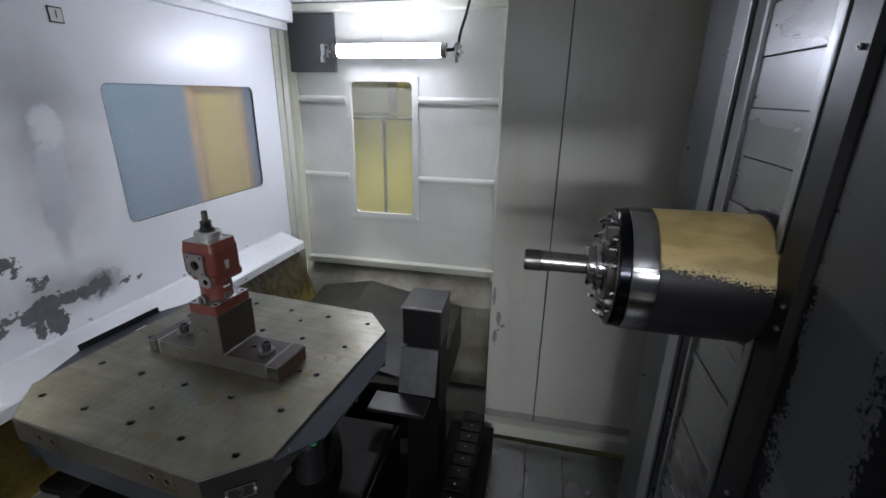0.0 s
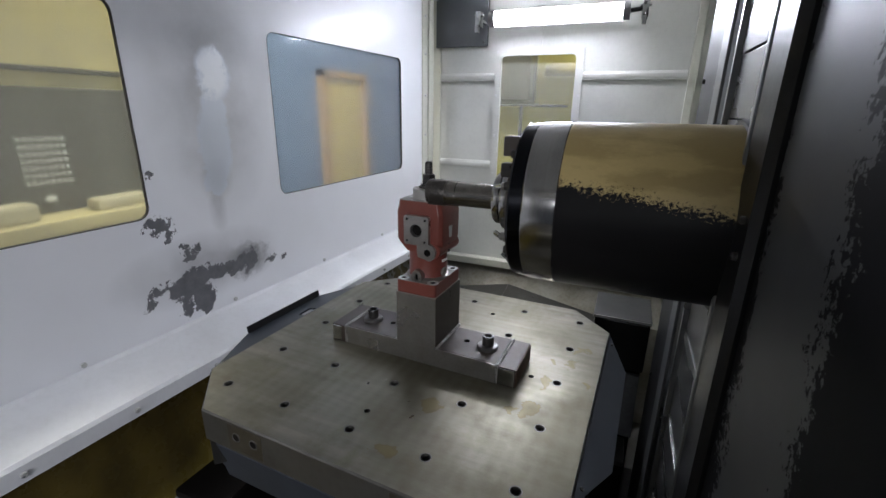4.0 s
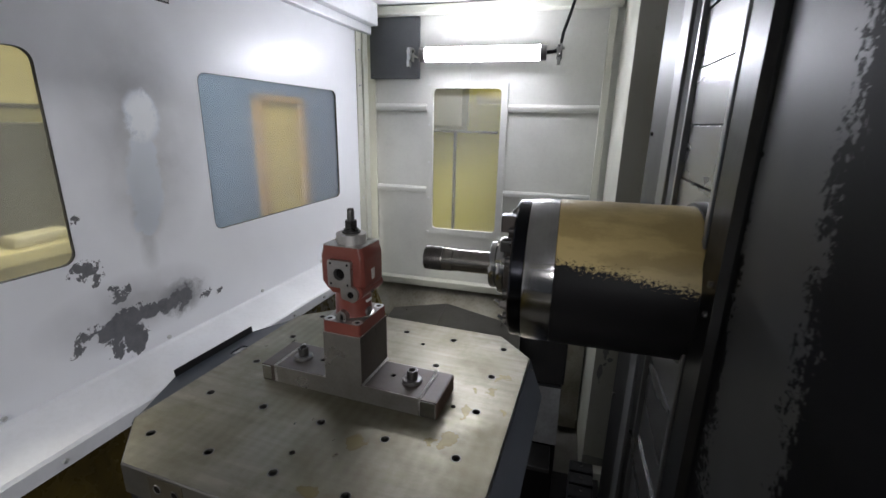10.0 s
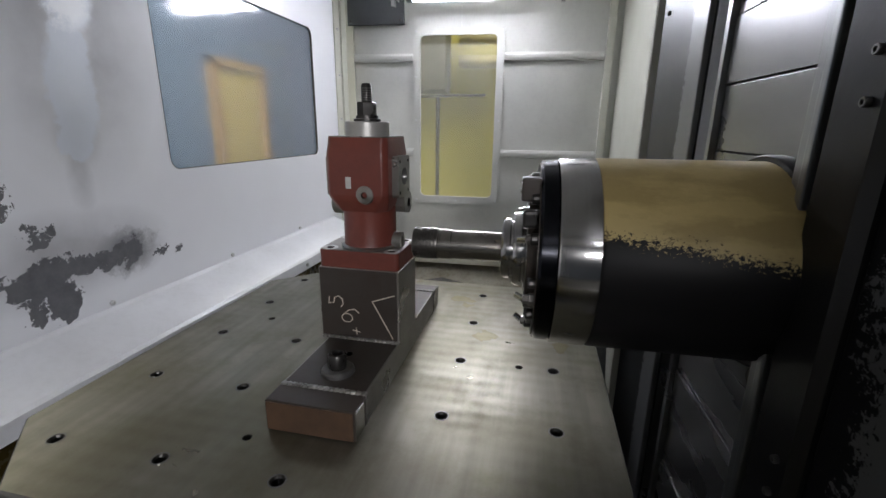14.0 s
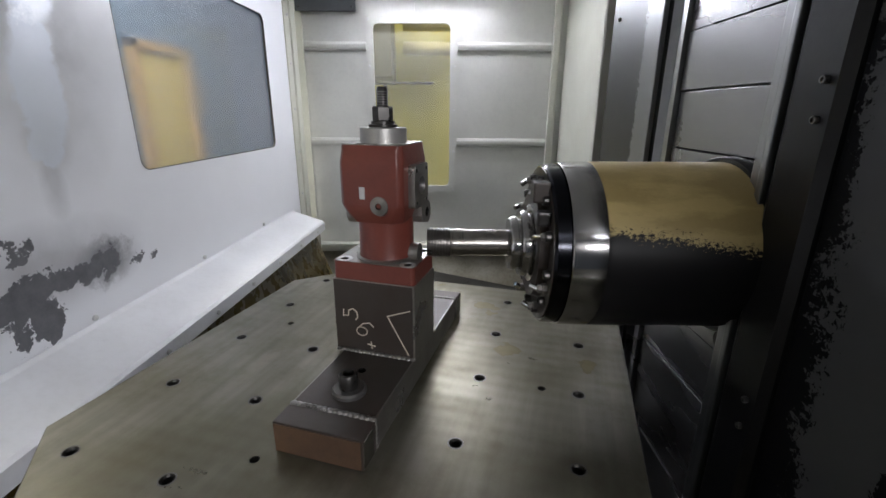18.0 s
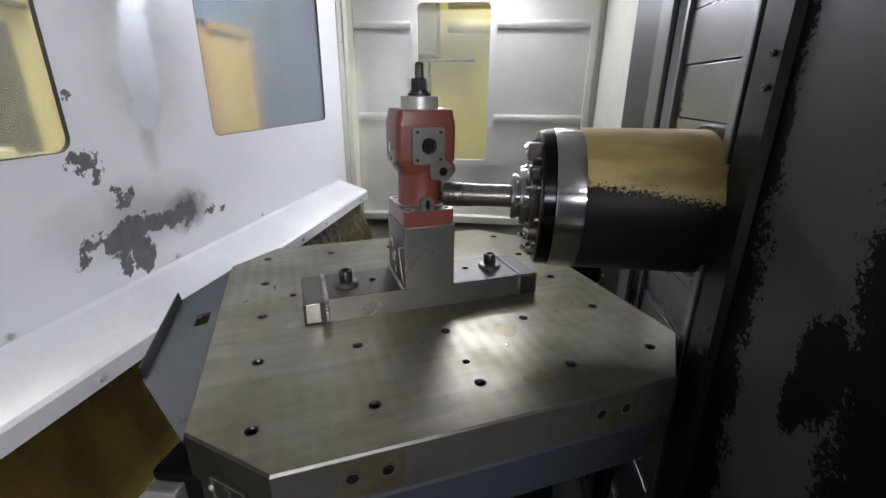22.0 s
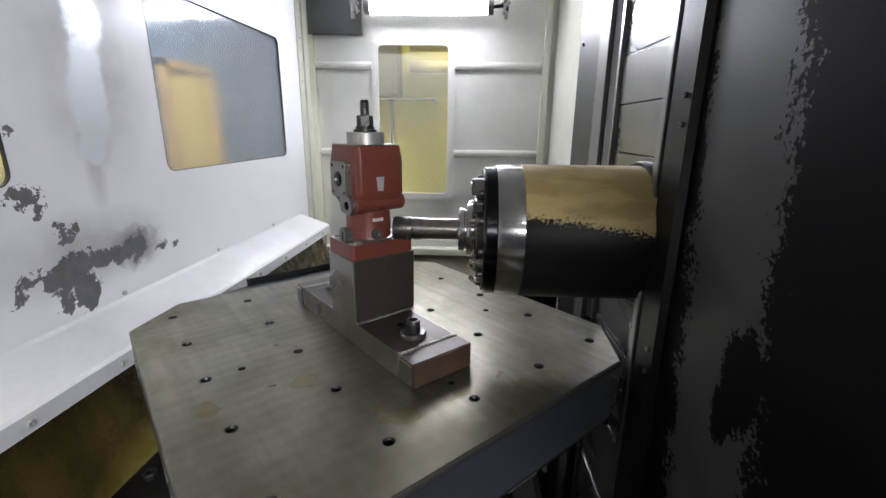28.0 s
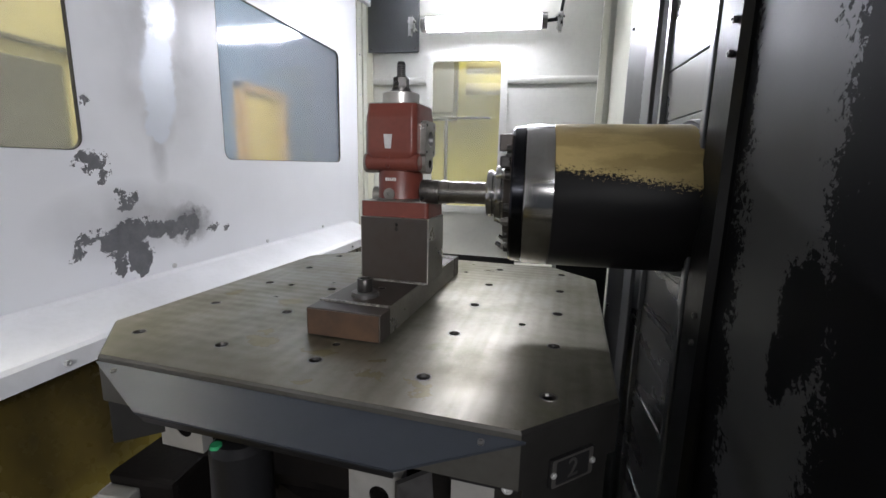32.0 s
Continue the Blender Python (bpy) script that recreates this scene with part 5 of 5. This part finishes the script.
part("backing", box((0.014, YA - 0.1, ZB), (0.03, YB_ + 0.1, ZT)), "black", column)
part("profile", extrude_profile([(0.0, 1.005), (0.02, 1.005), (0.02, 1.055), (0.004, 1.055), (0.0, 1.047), (0.008, 1.035), (0.008, 1.025), (0.0, 1.015)], ZB, ZT, "x"), "alu", column, "bright grooved aluminium profile").matrix_local = UPRIGHT
part("gap_strip", box((0.008, 1.055, ZB), (0.03, 1.078, ZT)), "rubber", column)
part("far_panel", box((0.0, 1.078, ZB), (0.02, 1.29, ZT), 0.002), "peelfar", column, "dark grey panel with a ragged pale edge")
part("profile", joined(box((-0.012, 0.778, ZB), (0.012, 0.787, ZT), 0.002), box((-0.008, 0.787, ZB), (0.012, 0.803, ZT), 0.002)), "alu", column, "bright aluminium edge profile")
part("seal_strip", extrude_profile([(-0.003, 0.714), (-0.010, 0.722), (-0.012, 0.766), (-0.006, 0.776), (0.012, 0.776), (0.012, 0.714)], ZB, ZT, "x"), "black", column, "black wiper strip").matrix_local = UPRIGHT
part("near_panel", box((0.0, 0.14, ZB), (0.02, 0.713, ZT), 0.002), "peelright", column, "dark panel with paint worn to bare metal")
part("column_body", box((0.03, 0.15, ZB), (0.5, 1.285, ZT)), "black", column)
for z in (0.62, 0.652, 1.02, 1.052, 1.33, 1.362, 1.66):
    part("bolt", screw_bm(0.0036, 0.004, (0, 0, 0), "z", 12), "washer", column).matrix_local = pose(-0.0105, 0.733, z) @ OUTWARD
for z in (0.9, 1.2, 1.5):
    part("bolt", screw_bm(0.004, 0.004, (0, 0, 0), "z", 12), "bolt", column).matrix_local = pose(0, 1.255, z) @ OUTWARD

# seal ring that slides with the spindle on the slats
ring = thing("spindle_seal", "black seal ring with clamp screws round the spindle", "seal")
part("seal_ring", lathe([(R * 0.98, -0.006), (R * 1.05, -0.006), (R * 1.07, -0.003), (R * 1.07, 0.008), (R * 0.98, 0.008)], (0, 0, 0), "x", 56), "black", ring, smooth=True)
for a in (155, 245, 335):
    y, z = R * 1.17 * math.cos(radians(a)), R * 1.17 * math.sin(radians(a))
    part("clamp_screw", joined(lathe([(0.011, 0.006), (0.011, -0.003), (0.0095, -0.0045), (0.005, -0.0045), (0.0045, -0.002), (0, -0.002)], (0, y, z), "x", 16)), "bolt", ring, smooth=True)

# small pieces belong to the part that carries them


def nest(owner, child, holder):
    def base(o):
        return o.name.split(".")[0]

    def middle(o):
        return o.matrix_basis @ (sum((Vector(c) for c in o.bound_box), Vector()) / 8)

    parts = [o for o in scene.collection.objects if o.parent == owner]
    holders = [o for o in parts if base(o) == holder]
    for o in parts:
        if base(o) == child and holders:
            h = min(holders, key=lambda p: (middle(p) - middle(o)).length)
            m = h.matrix_basis.inverted() @ o.matrix_basis
            o.parent = h
            o.matrix_basis = m


for name in ("plate_frame", "digit"):
    nest(pallet, name, "number_plate")
nest(pallet, "bore", "bracket")
nest(pallet, "plate_lip", "skirt_plate")
nest(valve, "slot_floor", "foot_port")
for name in ("port_bore", "tapped_hole"):
    nest(valve, name, "port_plate")
nest(valve, "flange_hole", "flange")
nest(valve, "cap_washer", "cap")
nest(valve, "thread_ring", "stud")
nest(spindle, "bar_tip", "boring_bar")
nest(spindle, "ridge", "boring_bar")
nest(sign, "digit", "face")
for lamp in [o for o in scene.collection.objects if o.name.startswith("tube_lamp")]:
    nest(lamp, "wing_screw", "bracket")
    nest(lamp, "reflector", "tube")


# ---- what moves ----
PALLET = [
    (0.00, -0.8142, 0.9541, -6.09),
    (0.50, -0.8058, 0.9571, -5.54),
    (1.00, -0.7897, 0.9726, -4.92),
    (1.50, -0.7833, 0.9807, -4.37),
    (2.00, -0.7775, 0.9896, -3.83),
    (2.50, -0.7778, 0.9922, -3.43),
    (3.00, -0.7776, 0.9959, -3.06),
    (3.50, -0.7768, 0.9964, -2.72),
    (3.60, -0.7768, 0.9970, -2.67),
    (5.50, -0.7773, 0.9594, -2.53),
    (6.00, -0.7802, 0.9462, -2.60),
    (6.50, -0.7817, 0.9380, -2.72),
    (7.00, -0.7867, 0.9271, -2.86),
    (7.50, -0.7881, 0.9160, -3.00),
    (8.00, -0.7885, 0.9014, -3.13),
    (8.30, -0.7923, 0.8978, -3.26),
    (8.50, -0.7940, 0.9040, -3.43),
    (9.00, -0.7846, 0.9417, -3.64),
    (9.50, -0.7849, 0.9638, -3.82),
    (9.60, -0.7841, 0.9678, -3.84),
    (10.00, -0.7814, 0.9712, -3.72),
    (10.02, -0.7814, 0.9718, -3.72),
    (10.50, -0.7807, 0.9749, 9.87),
    (11.00, -0.7778, 0.9733, 26.60),
    (11.50, -0.7740, 0.9788, 43.35),
    (12.00, -0.7798, 0.9629, 60.50),
    (12.50, -0.7699, 0.9584, 77.01),
    (12.75, -0.7771, 0.9471, 84.48),
    (13.00, -0.7843, 0.9388, 86.35),
    (13.50, -0.7750, 0.9353, 87.03),
    (14.00, -0.7768, 0.9357, 87.92),
    (14.50, -0.7846, 0.9312, 88.61),
    (15.00, -0.7883, 0.9273, 89.20),
    (15.50, -0.7849, 0.9192, 89.45),
    (16.60, -0.7879, 0.8890, 89.03),
    (17.00, -0.7910, 0.8807, 85.54),
    (17.50, -0.7915, 0.8810, 79.81),
    (18.00, -0.7899, 0.8802, 73.99),
    (18.50, -0.7856, 0.8811, 67.68),
    (19.00, -0.7819, 0.8810, 61.57),
    (19.50, -0.7822, 0.8782, 55.65),
    (20.00, -0.7821, 0.8754, 49.70),
    (20.50, -0.7726, 0.8779, 43.56),
    (21.00, -0.7762, 0.8802, 37.42),
    (21.50, -0.7696, 0.8833, 31.44),
    (22.00, -0.7755, 0.8885, 25.31),
    (22.50, -0.7694, 0.8898, 19.36),
    (23.00, -0.7753, 0.8923, 13.23),
    (23.50, -0.7705, 0.8915, 7.31),
    (24.00, -0.7730, 0.8907, 1.27),
    (24.50, -0.7716, 0.8863, -4.87),
    (25.00, -0.7783, 0.8804, -11.06),
    (25.50, -0.7769, 0.8758, -16.96),
    (26.00, -0.7783, 0.8715, -22.89),
    (26.50, -0.7804, 0.8723, -29.23),
    (27.20, -0.7790, 0.8726, -38.10),
    (28.50, -0.7745, 0.8745, -54.33),
    (29.00, -0.7724, 0.8721, -60.28),
    (29.50, -0.7682, 0.8759, -66.25),
    (30.00, -0.7674, 0.8794, -72.13),
    (30.50, -0.7627, 0.8791, -78.12),
    (31.00, -0.7673, 0.8791, -84.19),
    (31.50, -0.7660, 0.8807, -90.02),
    (32.00, -0.7709, 0.8838, -95.90),
]
SPINDLE = [
    (0.00, 0.0632, 1.3517),
    (0.50, -0.0844, 1.3481),
    (1.00, -0.2031, 1.3448),
    (1.50, -0.3351, 1.3453),
    (2.00, -0.4630, 1.3460),
    (2.50, -0.4836, 1.3443),
    (3.00, -0.4961, 1.3429),
    (3.50, -0.5121, 1.3409),
    (5.50, -0.5504, 1.3338),
    (6.00, -0.5527, 1.3321),
    (6.50, -0.5524, 1.3322),
    (7.00, -0.5520, 1.3323),
    (7.50, -0.5517, 1.3326),
    (8.00, -0.5514, 1.3330),
    (8.40, -0.5511, 1.3334),
    (8.50, -0.5423, 1.3335),
    (9.00, -0.4984, 1.3341),
    (9.40, -0.4728, 1.3337),
    (9.50, -0.4664, 1.3319),
    (10.00, -0.4154, 1.3233),
    (10.40, -0.3976, 1.3103),
    (10.50, -0.3975, 1.3071),
    (11.00, -0.3969, 1.2830),
    (11.50, -0.3962, 1.2530),
    (12.00, -0.3956, 1.2311),
    (12.50, -0.3988, 1.2045),
    (13.00, -0.4020, 1.1940),
    (13.50, -0.4498, 1.1905),
    (14.00, -0.5127, 1.1870),
    (14.50, -0.5424, 1.1867),
    (15.00, -0.5551, 1.1864),
    (15.50, -0.5549, 1.1861),
    (17.50, -0.5542, 1.1849),
    (18.00, -0.5541, 1.1846),
    (18.50, -0.5540, 1.1843),
    (19.00, -0.5539, 1.1840),
    (19.50, -0.5534, 1.1838),
    (20.00, -0.5529, 1.1836),
    (20.50, -0.5525, 1.1834),
    (21.00, -0.5521, 1.1831),
    (21.50, -0.5517, 1.1829),
    (22.00, -0.5513, 1.1826),
    (22.50, -0.5510, 1.1823),
    (23.00, -0.5506, 1.1820),
    (23.50, -0.5503, 1.1817),
    (24.00, -0.5499, 1.1813),
    (24.50, -0.5496, 1.1809),
    (25.00, -0.5493, 1.1805),
    (25.50, -0.5490, 1.1801),
    (26.00, -0.5487, 1.1797),
    (26.50, -0.5484, 1.1793),
    (28.50, -0.5471, 1.1774),
    (29.00, -0.5468, 1.1769),
    (29.50, -0.5464, 1.1763),
    (30.00, -0.5461, 1.1756),
    (30.50, -0.5457, 1.1749),
    (31.00, -0.5453, 1.1741),
    (31.50, -0.5453, 1.1742),
    (32.00, -0.5453, 1.1743),
]
COLUMN = [
    (0.00, 0.2159),
    (0.50, 0.0684),
    (1.00, -0.0481),
    (1.50, -0.1833),
    (2.00, -0.2865),
    (2.50, -0.3187),
    (3.00, -0.3428),
    (3.50, -0.3491),
    (5.50, -0.3892),
    (6.00, -0.3930),
    (6.50, -0.3911),
    (7.00, -0.3892),
    (7.50, -0.3875),
    (8.00, -0.3859),
    (8.40, -0.3847),
    (8.50, -0.3757),
    (9.00, -0.3305),
    (9.40, -0.3040),
    (9.50, -0.2974),
    (10.00, -0.2513),
    (10.40, -0.2375),
    (10.50, -0.2384),
    (11.00, -0.2388),
    (11.50, -0.2391),
    (12.00, -0.2395),
    (12.50, -0.2424),
    (13.00, -0.2423),
    (13.50, -0.2870),
    (14.00, -0.3537),
    (14.50, -0.3828),
    (15.00, -0.3951),
    (15.50, -0.3945),
    (17.50, -0.3930),
    (18.00, -0.3928),
    (18.50, -0.3927),
    (19.00, -0.3928),
    (19.50, -0.3910),
    (20.00, -0.3893),
    (20.50, -0.3878),
    (21.00, -0.3864),
    (21.50, -0.3851),
    (22.00, -0.3838),
    (22.50, -0.3827),
    (23.00, -0.3817),
    (23.50, -0.3808),
    (24.00, -0.3799),
    (24.50, -0.3791),
    (25.00, -0.3783),
    (25.50, -0.3776),
    (26.00, -0.3770),
    (26.50, -0.3764),
    (28.50, -0.3742),
    (29.00, -0.3737),
    (29.50, -0.3732),
    (30.00, -0.3727),
    (30.50, -0.3722),
    (31.00, -0.3718),
    (31.50, -0.3717),
    (32.00, -0.3717),
]
SPINDLE_Y = 0.8512


def motions():
    table_rows = [(t, pose(x, y, 1.0)) for t, x, y, a in PALLET]
    pallet_rows = [(t, pose(x, y, 1.0, 0, 0, a)) for t, x, y, a in PALLET]
    walk(table, table_rows)
    for ob in (pallet, fixture, valve, *[o for o in scene.collection.objects if o.name.startswith("clamp_bolt")]):
        walk(ob, pallet_rows)
    walk(spindle, [(t, pose(x, SPINDLE_Y, z)) for t, x, z in SPINDLE])
    walk(column, [(t, pose(x, 0, 0)) for t, x in COLUMN])
    face = {t: x for t, x in COLUMN}
    walk(ring, [(t, pose(face[t], SPINDLE_Y, z)) for t, x, z in SPINDLE if t in face])


motions()
